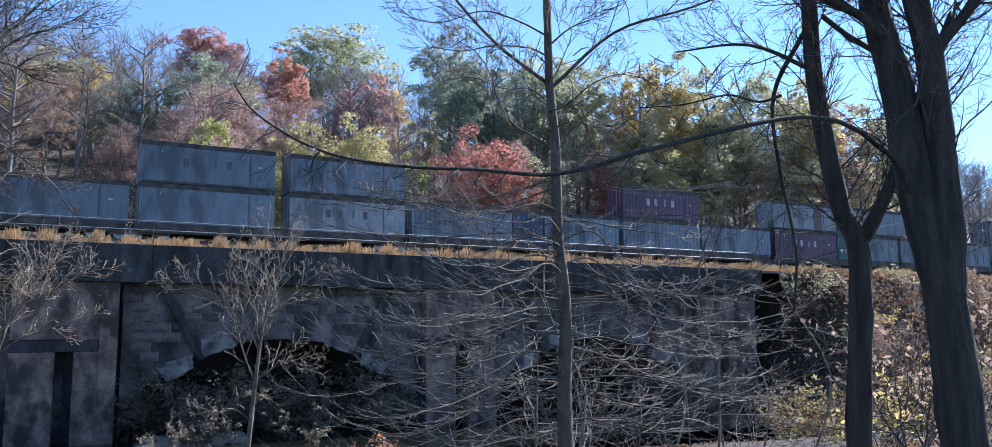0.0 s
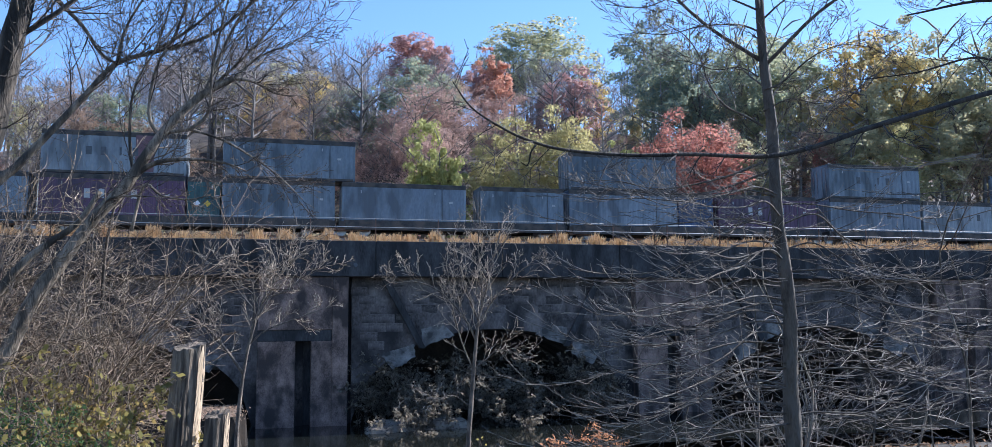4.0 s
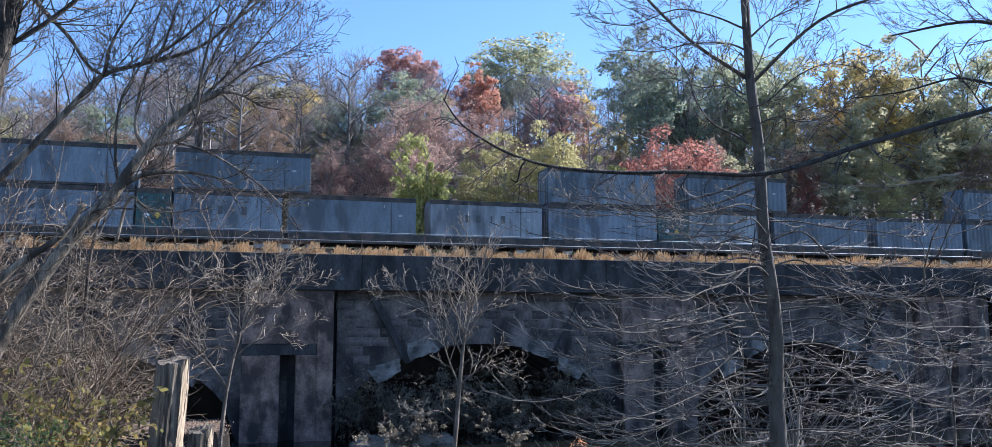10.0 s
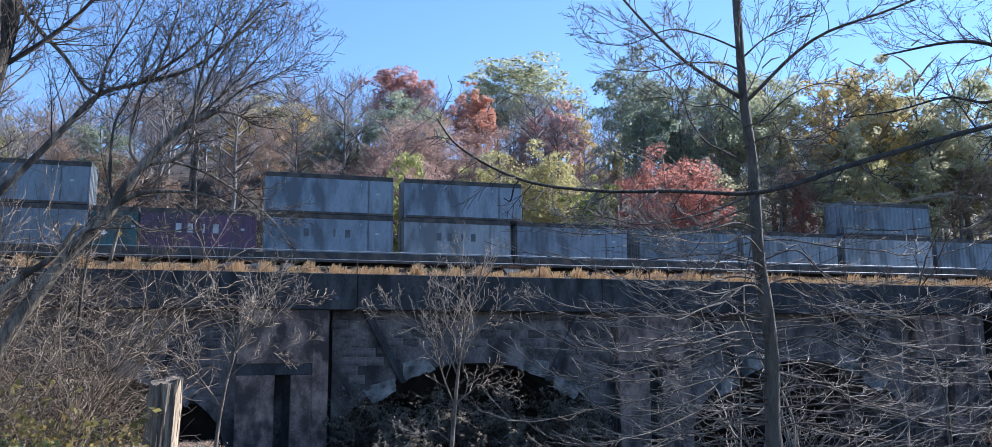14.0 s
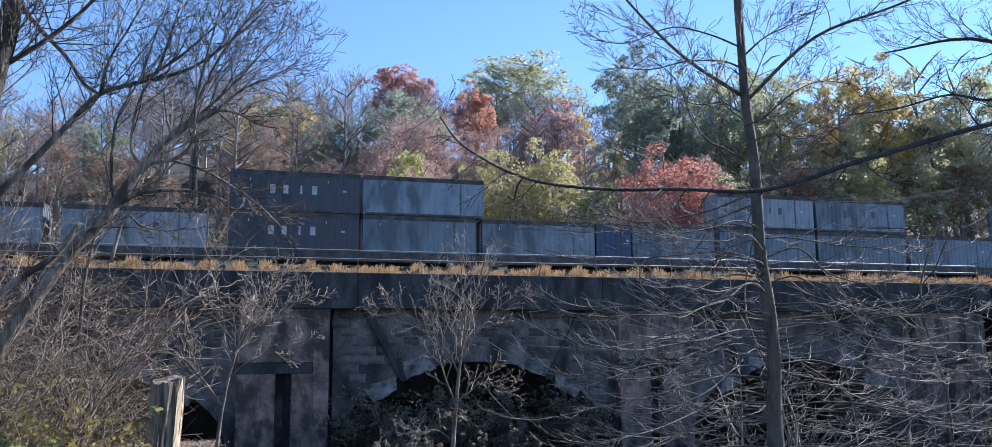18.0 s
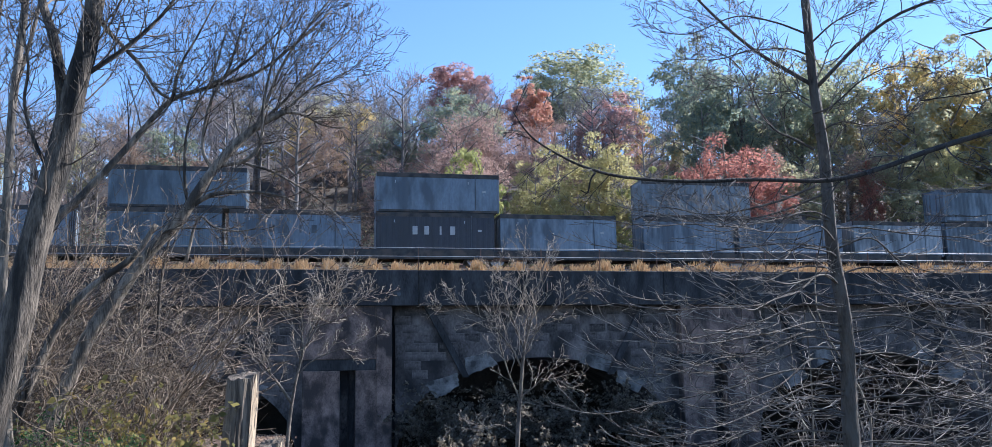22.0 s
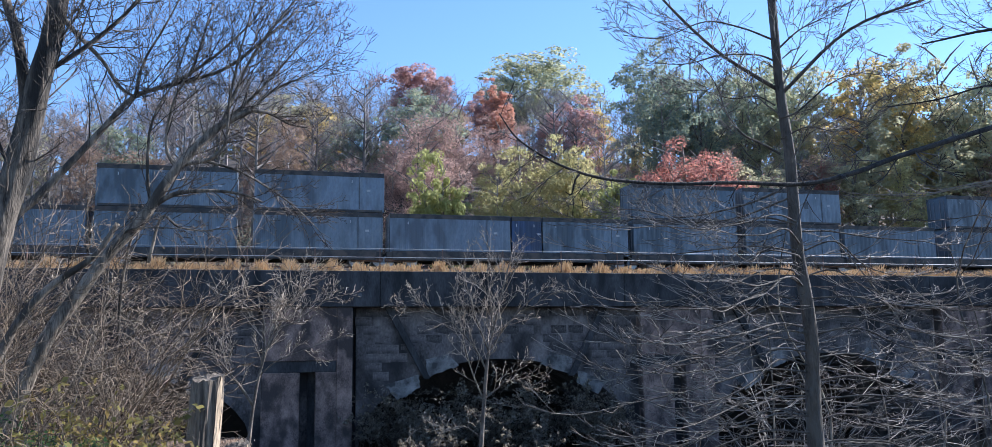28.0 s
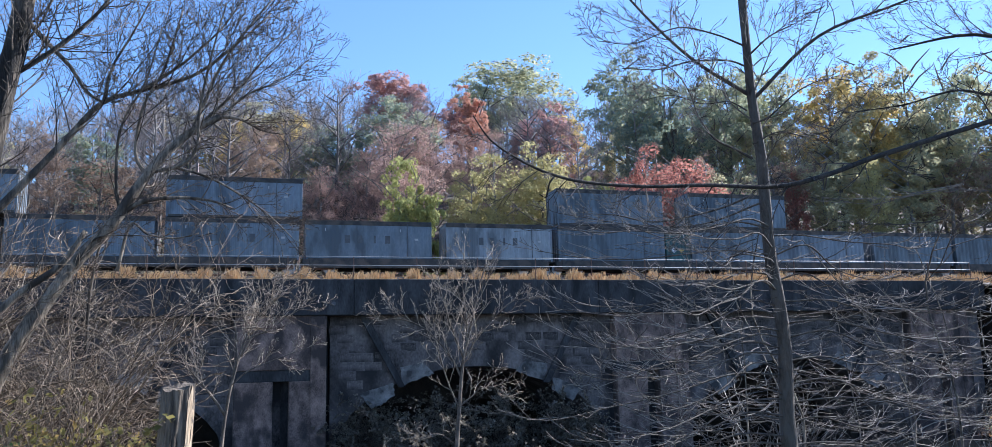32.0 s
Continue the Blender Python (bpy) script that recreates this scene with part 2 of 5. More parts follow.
def add_box(bm, x0, x1, y0, y1, z0, z1, bevel=0.0):
    r = bmesh.ops.create_cube(bm, size=1.0)
    bmesh.ops.transform(bm, matrix=Matrix.Translation(((x0 + x1) / 2, (y0 + y1) / 2, (z0 + z1) / 2)) @ Matrix.Diagonal((x1 - x0, y1 - y0, z1 - z0, 1)), verts=r["verts"])
    if bevel:
        es = list({e for v in r["verts"] for e in v.link_edges})
        bmesh.ops.bevel(bm, geom=es, offset=bevel, segments=1, affect="EDGES")
    return bm


def box(x0, x1, y0, y1, z0, z1, bevel=0.0):
    return add_box(bmesh.new(), x0, x1, y0, y1, z0, z1, bevel)


class Tubes:
    """Collects tapered tubes in plain lists."""

    def __init__(self):
        self.v, self.f = [], []

    def add(self, pts, radii, sides=4, cap=True, rough=0.0):
        base, run = len(self.v), 0.0
        n = len(pts)
        ref = Vector((0.31, 0.17, 0.93))
        for i, p in enumerate(pts):
            d = (pts[min(i + 1, n - 1)] - pts[max(i - 1, 0)]).normalized()
            u = d.cross(ref)
            if u.length < 0.05:
                u = d.cross(Vector((1, 0, 0)))
            u.normalize()
            w = d.cross(u)
            for k in range(sides):
                a = 2 * math.pi * k / sides
                q = radii[i]
                if rough:
                    q *= 1 + rough * (noise.noise((math.cos(a) * 2.2, math.sin(a) * 2.2, run * 1.6)) + 0.8 * noise.noise((math.cos(a) * 9, math.sin(a) * 9, run * 3.0)))
                self.v.append(p + (u * math.cos(a) + w * math.sin(a)) * q)
            if i < n - 1:
                run += (pts[i + 1] - p).length
        for i in range(n - 1):
            for k in range(sides):
                a, b = base + i * sides + k, base + i * sides + (k + 1) % sides
                self.f.append((a, b, b + sides, a + sides))
        if cap:
            self.f.append(tuple(base + k for k in range(sides))[::-1])
            self.f.append(tuple(base + (n - 1) * sides + k for k in range(sides)))

    def mesh(self, name, mat, smooth=True):
        return mesh_of(name, self.v, self.f, mat, smooth)


def smooth_path(points, step=3):
    """Catmull-Rom through the points."""
    p = [Vector(q) for q in points]
    p = [p[0] * 2 - p[1]] + p + [p[-1] * 2 - p[-2]]
    out = []
    for i in range(1, len(p) - 2):
        for k in range(step):
            t = k / step
            a, b, c, d = p[i - 1], p[i], p[i + 1], p[i + 2]
            out.append(0.5 * ((2 * b) + (c - a) * t + (2 * a - 5 * b + 4 * c - d) * t * t + (3 * b - a - 3 * c + d) * t ** 3))
    out.append(p[-2])
    return out


def stem(tubes, points, r0, r1, sides=8, step=4, rng=None, knots=0.0, rough=0.0):
    pts = smooth_path(points, step)
    n = len(pts) - 1
    rad = [r0 + (r1 - r0) * (i / n) ** 0.9 for i in range(n + 1)]
    if rng and knots:
        rad = [r * (1 + rng.uniform(-knots, knots)) for r in rad]
    tubes.add(pts, rad, sides, True, rough)
    return pts, rad


def shoot(tubes, rng, base, way, length, radius, depth, kids, flat=0.0, lift=0.0, wobble=0.28, spread=0.75, thin=0.004, sides=3, shrink=0.55, most=7):
    """A crooked twig that carries smaller ones."""
    seg = min(most, max(3, min(7, int(length / 0.16) + 2))) if most < 8 else max(3, min(most, int(length / 0.14) + 1))
    pts, rad, d = [base.copy()], [radius], way.normalized()
    for i in range(seg):
        d = d + Vector((rng.gauss(0, wobble), rng.gauss(0, wobble), rng.gauss(0, wobble) * (1 - flat) + lift)) * (0.8 if i else 0.3)
        d.normalize()
        pts.append(pts[-1] + d * (length / seg))
        rad.append(max(thin, radius * (1 - 0.8 * (i + 1) / seg)))
    tubes.add(pts, rad, 4 if radius > 0.02 else sides, cap=False)
    if depth <= 0:
        return
    count = max(1, int(kids * (0.7 + 0.6 * rng.random())))
    for k in range(count):
        t = rng.uniform(0.18, 1.0) * seg
        i = min(seg - 1, int(t))
        p = pts[i].lerp(pts[i + 1], t - i)
        dd = (pts[i + 1] - pts[i]).normalized()
        side = Vector((rng.gauss(0, 1), rng.gauss(0, 1), rng.gauss(0, 1) * (1 - flat)))
        side = side - dd * side.dot(dd)
        if side.length < 1e-3:
            continue
        side.normalize()
        shoot(tubes, rng, p, dd * (1.0 - 0.3 * spread) + side * spread, length * shrink * rng.uniform(0.6, 1.2), max(thin, rad[i] * 0.6), depth - 1, kids * 0.8, flat, lift, wobble, spread, thin, sides, shrink, most)


def wand(tubes, rng, base, way, length, radius, depth, kids, bend=(0, 0, 0.4), wob=0.07, fork=0.65, thin=0.004, shrink=0.55, flat=0.0, lo=0.2):
    """A long bowed shoot, bearing smaller ones to either side in turn."""
    seg = max(3, min(11, int(length / 0.15) + 2)) if depth else max(2, min(6, int(length / 0.12) + 1))
    d, b = way.normalized(), Vector(bend)
    pts, rad = [base.copy()], [radius]
    for i in range(seg):
        d = (d + b / seg + Vector((rng.gauss(0, wob), rng.gauss(0, wob), rng.gauss(0, wob)))).normalized()
        pts.append(pts[-1] + d * (length / seg))
        rad.append(max(thin * 0.75, radius + (thin * 0.8 - radius) * (i + 1) / seg))
    tubes.add(pts, rad, 4 if radius > 0.02 else 3, cap=False)
    if depth <= 0:
        return
    count = max(1, round(kids * rng.uniform(0.75, 1.25)))
    plane = Vector((rng.gauss(0, 1), rng.gauss(0, 1), rng.gauss(0, 1)))
    if flat:
        plane = plane * (1 - flat) + Vector((0, 0, 1)) * flat
    for k in range(count):
        t = (lo + (0.97 - lo) * (k + rng.random()) / count) * seg
        i = min(seg - 1, int(t))
        p = pts[i].lerp(pts[i + 1], t - i)
        dd = (pts[i + 1] - pts[i]).normalized()
        side = dd.cross(plane)
        if side.length < 1e-3:
            continue
        side = side.normalized() * (1 if k % 2 else -1) + Vector((rng.gauss(0, 0.35), rng.gauss(0, 0.35), rng.gauss(0, 0.35 * (1 - flat))))
        a = fork * rng.uniform(0.7, 1.25)
        ln = length * shrink * (1.05 - 0.6 * t / seg) * rng.uniform(0.6, 1.2)
        wand(tubes, rng, p, dd * math.cos(a) + side * math.sin(a), ln, max(thin, rad[i] * 0.62), depth - 1, kids * 0.72, b * 0.7, wob * 1.15, fork, thin, shrink, flat)


def leaves(rng, centres, per, size, sigma, mat, name="crown", flat=0.6):
    """Small bent leaves strewn in clumps round the centres."""
    v, f = [], []
    for c in centres:
        for _ in range(per):
            p = (c[0] + rng.gauss(0, sigma), c[1] + rng.gauss(0, sigma), c[2] + rng.gauss(0, sigma * flat))
            s = size * rng.uniform(0.6, 1.3)
            ax, ay, az = rng.gauss(0, 1), rng.gauss(0, 1), rng.gauss(0, 1)
            bx, by, bz = rng.gauss(0, 1), rng.gauss(0, 1), rng.gauss(0, 1)
            k = s / math.sqrt(ax * ax + ay * ay + az * az + 1e-6)
            q = s * 0.7 / math.sqrt(bx * bx + by * by + bz * bz + 1e-6)
            i = len(v)
            v += [(p[0] - ax * k, p[1] - ay * k, p[2] - az * k), (p[0] + bx * q, p[1] + by * q, p[2] + bz * q),
                  (p[0] + ax * k, p[1] + ay * k, p[2] + az * k), (p[0] - bx * q, p[1] - by * q, p[2] - bz * q)]
            f.append((i, i + 1, i + 2, i + 3))
    return mesh_of(name, v, f, mat)


def puffy(rng, puffs, per, size, mat, name="crown"):
    """Leaves laid like shingles over many small domes, looking outward and up."""
    v, f = [], []
    for c, rad in puffs:
        for _ in range(per):
            d = Vector((rng.gauss(0, 1), rng.gauss(0, 1), rng.gauss(0, 1) + 0.35)).normalized()
            p = c + Vector((d.x, d.y, d.z * 0.75)) * rad * (1 - 0.45 * rng.random() ** 2)
            n = (d + Vector((rng.gauss(0, 0.45), rng.gauss(0, 0.45), rng.gauss(0, 0.45) + 0.25))).normalized()
            a = n.cross(Vector((rng.gauss(0, 1), rng.gauss(0, 1), rng.gauss(0, 1))))
            a.normalize()
            b = n.cross(a)
            k = size * rng.uniform(0.6, 1.35)
            a, b = a * k, b * k * 0.75
            i = len(v)
            v += [p - a, p + b - n * k * 0.2, p + a, p - b - n * k * 0.2]
            f.append((i, i + 1, i + 2, i + 3))
    return mesh_of(name, v, f, mat)


# ---------------------------------------------------------------- ground


def ease(a, b, x):
    t = min(1.0, max(0.0, (x - a) / (b - a)))
    return t * t * (3 - 2 * t)


WALL_L, WALL_R = -46.0, 59.0      # ends of the viaduct


def height(x, y):
    """The lie of the land: near bank, stream, viaduct gap, wooded hill."""
    near = -1.65 - 0.9 * ease(6, 14, y) - 2.3 * ease(10, 25, y) - 2.9 * ease(26, 42, y)
    near += 3.4 * ease(52, 66, x) * ease(16, 48, y)
    far = -7.5 + 13.2 * ease(68.6, 72.4, y)
    hill = 0.47 * max(0, min(y, 132) - 76) + 0.10 * max(0, min(y, 420) - 132)
    hill *= 0.62 + 0.38 * ease(-60, 5, x)
    h = near if y < 55 else far + hill
    dry = max(ease(WALL_R - 3, WALL_R + 7, x), 1 - ease(WALL_L - 7, WALL_L + 3, x))
    bank = near + (5.55 - near) * ease(44, 56.6, y) if y < 69 else 5.6 + hill
    h = h * (1 - dry) + bank * dry
    if y < 200:
        h += 0.25 * noise.noise((x * 0.13, y * 0.13, 0)) + (0.10 * noise.noise((x * 0.6, y * 0.6, 3)) if y < 60 else 0)
    if y < 0:
        h = -1.65 + 0.1 * noise.noise((x * 0.2, y * 0.2, 0))
    return h


def grade(lo, hi, a, b, fine, growth=1.35):
    out, s = [], a
    while s <= b:
        out.append(s)
        s += fine
    s, st = out[-1], fine
    while s < hi:
        st *= growth
        s = min(hi, s + st)
        out.append(s)
    s, st = a, fine
    while s > lo:
        st *= growth
        s = max(lo, s - st)
        out.insert(0, s)
    return out


gx, gy = grade(-2500, 2500, -60, 110, 1.1), grade(-2000, 3000, -4, 132, 1.0)
gv = [(x, y, height(x, y)) for y in gy for x in gx]
nx = len(gx)
gf = [(j * nx + i, j * nx + i + 1, (j + 1) * nx + i + 1, (j + 1) * nx + i) for j in range(len(gy) - 1) for i in range(nx - 1)]
ground = piece("ground", mesh_of("ground", gv, gf, M["ground"], True))
ground.data.materials.append(M["hill_floor"])
for poly in ground.data.polygons:
    if poly.center.y > 70:
        poly.material_index = 1
tagged(ground, "brown leaf-littered bank falling to a stream and rising to a hill", "ground", kind="structure")

# stream under the arches
wv, wf = [], []
for j, y in enumerate(np.linspace(43, 70, 10)):
    for i, x in enumerate(np.linspace(-44, 58, 24)):
        wv.append((x, y, -6.6))
wf = [(j * 24 + i, j * 24 + i + 1, (j + 1) * 24 + i + 1, (j + 1) * 24 + i) for j in range(9) for i in range(23)]
tagged(piece("water", mesh_of("water", wv, wf, M["water"])), "dark shallow stream flowing under the arches", "water", kind="structure")

# ledges at the water's edge: a gravel bar and a leaf-strewn shelf


def ledge(name, label, category, x0, x1, y0, y1, top, mat, stones, seed, rise=0.0, front=0.5, taper=0.0):
    """Low shelf with an uneven outline, rising to its back, strewn with stones."""
    r = random.Random(seed)

    def z_of(x, y):
        wob = 0.5 * noise.noise((x * 0.7, y * 0.7, seed)) + 0.25 * noise.noise((x * 2.1, y * 2.1, seed))
        near = y0 + taper * (x - x0) / (x1 - x0)
        e = min(x - x0 - 0.3, x1 - x - 0.3, (y - near) * 1.4 - 0.2, (y1 - y) - 0.2) + wob
        crest = top + rise * (y - y0) / (y1 - y0)
        return -7.35 + (crest + 7.35) * ease(-0.15, front - 0.15, e) + (0.03 if rise else 0.10) * noise.noise((x * 1.2, y * 2.2, 4))

    nx, ny = int((x1 - x0) / 0.2) + 1, int((y1 - y0) / 0.2) + 1
    v = [(x0 + 0.2 * i, y0 + 0.2 * j, z_of(x0 + 0.2 * i, y0 + 0.2 * j)) for j in range(ny) for i in range(nx)]
    f = [(j * nx + i, j * nx + i + 1, (j + 1) * nx + i + 1, (j + 1) * nx + i) for j in range(ny - 1) for i in range(nx - 1)]
    for _ in range(stones):
        x, y, q = r.uniform(x0, x1), r.uniform(y0, y1), r.uniform(0.02, 0.07)
        z = z_of(x, y)
        if z < top - 0.35:
            continue
        i = len(v)
        v += [(x + q * dx * r.uniform(0.7, 1.2), y + q * dy * r.uniform(0.7, 1.2), z + q * dz * 0.6) for dx, dy, dz in ((1, 0, 0), (0, 1, 0), (-1, 0, 0), (0, -1, 0), (0, 0, 1), (0, 0, -1))]
        f += [(i + a, i + b, i + c) for a, b, c in ((0, 1, 4), (1, 2, 4), (2, 3, 4), (3, 0, 4), (1, 0, 5), (2, 1, 5), (3, 2, 5), (0, 3, 5))]
    tagged(piece(name, mesh_of(name, v, f, M[mat])), label, category, kind="stuff")
    return z_of


ledge("gravel_bar", "flat sunlit gravel bar beside the dark stream", "gravel", 4.6, 13.2, 50.7, 54.9, -6.52, "gravel", 2500, 17, 0.85, 1.5, 1.6)
shelf_z = ledge("earth_shelf", "leaf-strewn earth shelf at the foot of the wall", "earth bank", -13.0, -1.2, 46.6, 54.0, -4.85, "ground", 200, 18)
r = random.Random(19)
cs = [(x, y, shelf_z(x, y) + 0.03) for x, y in ((r.uniform(-12.6, -1.6), r.uniform(46.9, 53.6)) for _ in range(1800))]
tagged(piece("leaf_litter", leaves(r, [c for c in cs if c[2] > -5.2], 4, 0.10, 0.2, M["leaf_russet"], "leaf_litter", 0.08)), "brown fallen leaves on the earth shelf", "leaves", kind="stuff")

# ---------------------------------------------------------------- viaduct
FACE = 57.3                       # spandrel face; piers and beam stand proud of it
BAYS = (-37.2, -11.15, 14.95, 41.05)
HALF, SPRING, CROWN = 9.9, -6.5, -0.5
TOP, BEAM = 5.4, 3.05
BACK = 68.5


def arch_z(dx):
    a = abs(dx) / HALF
    return SPRING + (CROWN - SPRING) * math.sqrt(max(0.0, 1 - a * a)) if a < 1 else None


def spandrel(cx, x0, x1):
    """Wall with an arched way through it, as one closed skin."""
    xs = [x0] + [cx - HALF + 2 * HALF * i / 28 for i in range(29)] + [x1]
    v, f = [], []
    for y in (FACE, BACK):
        for k, x in enumerate(xs):
            inside = 0 < k < len(xs) - 1
            z = arch_z((x - cx) * 0.999999) if inside else -8.6
            if inside and (k == 1 or k == len(xs) - 2):
                z = SPRING
            v += [(x, y, TOP), (x, y, z if inside else -8.6), (x, y, -8.6)]
    n = len(xs)
    for s in (0, 1):
        o = s * n * 3
        for k in range(n - 1):
            a, b = o + k * 3, o + (k + 1) * 3
            quad = (a, b, b + 1, a + 1)
            if k == 0:
                quad = (a, b, b + 1, b + 2, a + 2)
            elif k == n - 2:
                quad = (a, b, b + 2, a + 2, a + 1)
            f.append(quad if s else quad[::-1])
    o = n * 3
    for k in range(1, n - 2):
        a, b = k * 3 + 1, (k + 1) * 3 + 1
        f.append((a, b, b + o, a + o))
    for k in (1, n - 2):
        a = k * 3 + 1
        f.append((a, a + 1, a + 1 + o, a + o) if k == 1 else (a + 1, a, a + o, a + 1 + o))
    return mesh_of("spandrel", v, f, M["concrete_face"])


viaduct = thing("viaduct", "weathered dark concrete railway viaduct with arches and piers", "viaduct", kind="structure", at=(0, 0, 0))
EDGES = [WALL_L] + [(a + b) / 2 for a, b in zip(BAYS, BAYS[1:])] + [WALL_R]
for cx, x0, x1 in zip(BAYS, EDGES, EDGES[1:]):
    piece("spandrel_wall", spandrel(cx, cx - HALF - 0.02, x1), viaduct)
    # back of the gap takes the darkest concrete, so its shade is partly colour
    part("joint_recess", box(x0, cx - HALF - 0.02, FACE + 0.3, BACK - 0.1, -8.6, TOP - 0.004), M["concrete"], viaduct, "recessed joint beside the pier, its shade deepened by dark concrete")
part("deck", box(WALL_L, WALL_R, FACE - 0.2, BACK, TOP, TOP + 0.25), M["ballast"], viaduct)
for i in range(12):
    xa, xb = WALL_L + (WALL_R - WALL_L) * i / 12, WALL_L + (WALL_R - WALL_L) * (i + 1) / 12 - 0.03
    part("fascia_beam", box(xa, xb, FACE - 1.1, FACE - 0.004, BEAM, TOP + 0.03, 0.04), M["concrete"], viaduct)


def pier(cx):
    """Tall pier with a recessed narrow slot below a lintel."""
    bm = bmesh.new()
    x0, x1, s0, s1 = cx - 2.95, cx + 2.75, cx - 0.58, cx + 0.42
    add_box(bm, x0, s0, FACE - 0.9, FACE - 0.003, -8.6, -1.15, 0.03)
    add_box(bm, s1, x1, FACE - 0.9, FACE - 0.003, -8.6, -1.15, 0.03)
    part("pier_leg", bm, M["concrete_pier"], viaduct)
    part("pier_head", box(x0, x1, FACE - 0.9, FACE - 0.003, -0.42, BEAM - 0.004, 0.03), M["concrete_pier"], viaduct)
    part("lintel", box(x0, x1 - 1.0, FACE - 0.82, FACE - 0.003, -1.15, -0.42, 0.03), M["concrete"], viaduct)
    part("pier_edge", box(x1 - 1.0, x1 + 0.02, FACE - 0.98, FACE - 0.003, -8.6, BEAM - 0.006, 0.03), M["concrete_pier"], viaduct)


for cx in (-24.15, 1.95, 28.2, 54.2):
    pier(cx)

for cx in (-24.15, 1.95, 28.2, 54.2):
    bm = bmesh.new()
    bmesh.ops.create_cone(bm, cap_ends=True, segments=16, radius1=0.13, radius2=0.13, depth=0.3, matrix=Matrix.Translation((cx + 3.2, FACE - 1.13, BEAM + 0.75)) @ Matrix.Rotation(radians(90), 4, "X"))
    part("drain_mouth", bm, M["letter_dark"], viaduct, "short dark drain pipe")

# facing blocks, arch rings, spalled patches and leaning braces
block_mesh = []
for k in range(4):
    rr = random.Random(40 + k)
    bm = box(-0.59, 0.59, -0.012, 0.05, -0.295, 0.295, 0.012)
    for vert in bm.verts:
        vert.co += Vector((rr.uniform(-0.015, 0.015), rr.uniform(-0.012, 0.012), rr.uniform(-0.012, 0.012)))
    me = bpy.data.meshes.new("block")
    bm.to_mesh(me)
    bm.free()
    me.materials.append(M["masonry"])
    block_mesh.append(me)
rr = random.Random(7)
for cx in BAYS[1:]:
    for row in range(14):
        z = BEAM - 0.32 - 0.61 * row
        for col in range(18):
            x = cx - 10.0 + 1.2 * col + (0.6 if row % 2 else 0)
            if abs(x - cx) > 9.5:
                continue
            inner = arch_z(min(abs(x - cx) + 0.6, HALF - 0.01)) if abs(x - cx) < HALF else SPRING
            edge = max(arch_z(max(0.0, abs(x - cx) - 0.6)), inner)
            if z - 0.3 < edge + 0.75:
                continue
            if rr.random() < 0.35:
                continue
            piece("block", block_mesh[rr.randrange(4)], viaduct, m=Matrix.Translation((x + rr.uniform(-0.08, 0.08), FACE + rr.uniform(0.003, 0.009), z + rr.uniform(-0.03, 0.03))) @ Matrix.Diagonal((rr.uniform(0.92, 1.0), 1, rr.uniform(0.95, 1.0), 1)))
    for side in (-1, 1):
        for poly in (((5.25, -0.45), (3.7, -0.1), (2.9, -0.95), (3.6, -1.1), (5.1, -1.75)), ((8.0, -2.1), (5.75, -1.45), (5.6, -2.3), (6.4, -2.75), (7.2, -3.1))):
            m = []
            for (xa, za), (xb, zb) in zip(poly, poly[1:] + poly[:1]):
                for q in range(6):
                    m.append((cx + side * (xa + (xb - xa) * q / 6 + (rr.uniform(-0.07, 0.07) if q else 0)), za + (zb - za) * q / 6 + (rr.uniform(-0.07, 0.07) if q else 0)))
            if side == -1:
                m = m[::-1]
            v = [(x, FACE - 0.055, z) for x, z in m] + [(x, FACE + 0.02, z) for x, z in m]
            k = len(m)
            f = [tuple(range(k))[::-1], tuple(range(k, 2 * k))] + [(i, (i + 1) % k, k + (i + 1) % k, k + i) for i in range(k)]
            piece("patch", mesh_of("patch", v, f, M["concrete_pale"]), viaduct, "pale spalled concrete patch")
        xa, xb = cx + side * 7.75, cx + side * 5.15
        v = []
        for y in (FACE - 0.32, FACE - 0.05):
            v += [(xa - 0.27, y, BEAM - 0.01), (xa + 0.27, y, BEAM - 0.01), (xb + 0.22, y, -1.75), (xb - 0.22, y, -1.75)]
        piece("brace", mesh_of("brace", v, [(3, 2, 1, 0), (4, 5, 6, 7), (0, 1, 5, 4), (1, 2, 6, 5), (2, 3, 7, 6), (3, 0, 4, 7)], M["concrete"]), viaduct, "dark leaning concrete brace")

# rails on the deck edge
railing = thing("railing", "thin galvanised two-bar railing along the wall top", "railing", kind="structure", at=(0, 0, 0))
n_posts = 25
for i in range(n_posts):
    x = WALL_L + 1 + (WALL_R - WALL_L - 2) * i / (n_posts - 1)
    part("post", box(x - 0.035, x + 0.035, FACE - 0.78, FACE - 0.71, TOP, 7.0), M["rust"], railing)
for z in (6.96, 6.38):
    t = Tubes()
    t.add([Vector((WALL_L + 1, FACE - 0.80, z)), Vector((6, FACE - 0.80, z)), Vector((WALL_R - 1, FACE - 0.80, z))], [0.022] * 3, 6)
    piece("rail_bar", t.mesh("rail_bar", M["galvanised"]), railing)

# track
TRACK_Y, RAIL_Z = 61.25, 6.15
bv = []
for x in (-900, 1000):
    bv += [(x, FACE + 0.8, 5.3), (x, 58.9, 5.85), (x, 63.6, 5.85), (x, 66.6, 5.3)]
tagged(piece("ballast_bed", mesh_of("ballast_bed", bv, [(0, 4, 5, 1), (1, 5, 6, 2), (2, 6, 7, 3)], M["ballast"])), "grey stone ballast bed under the rails", "ballast", kind="structure")
track = thing("track", "straight steel railway track on wooden ties", "track", kind="structure", at=(0, 0, 0))
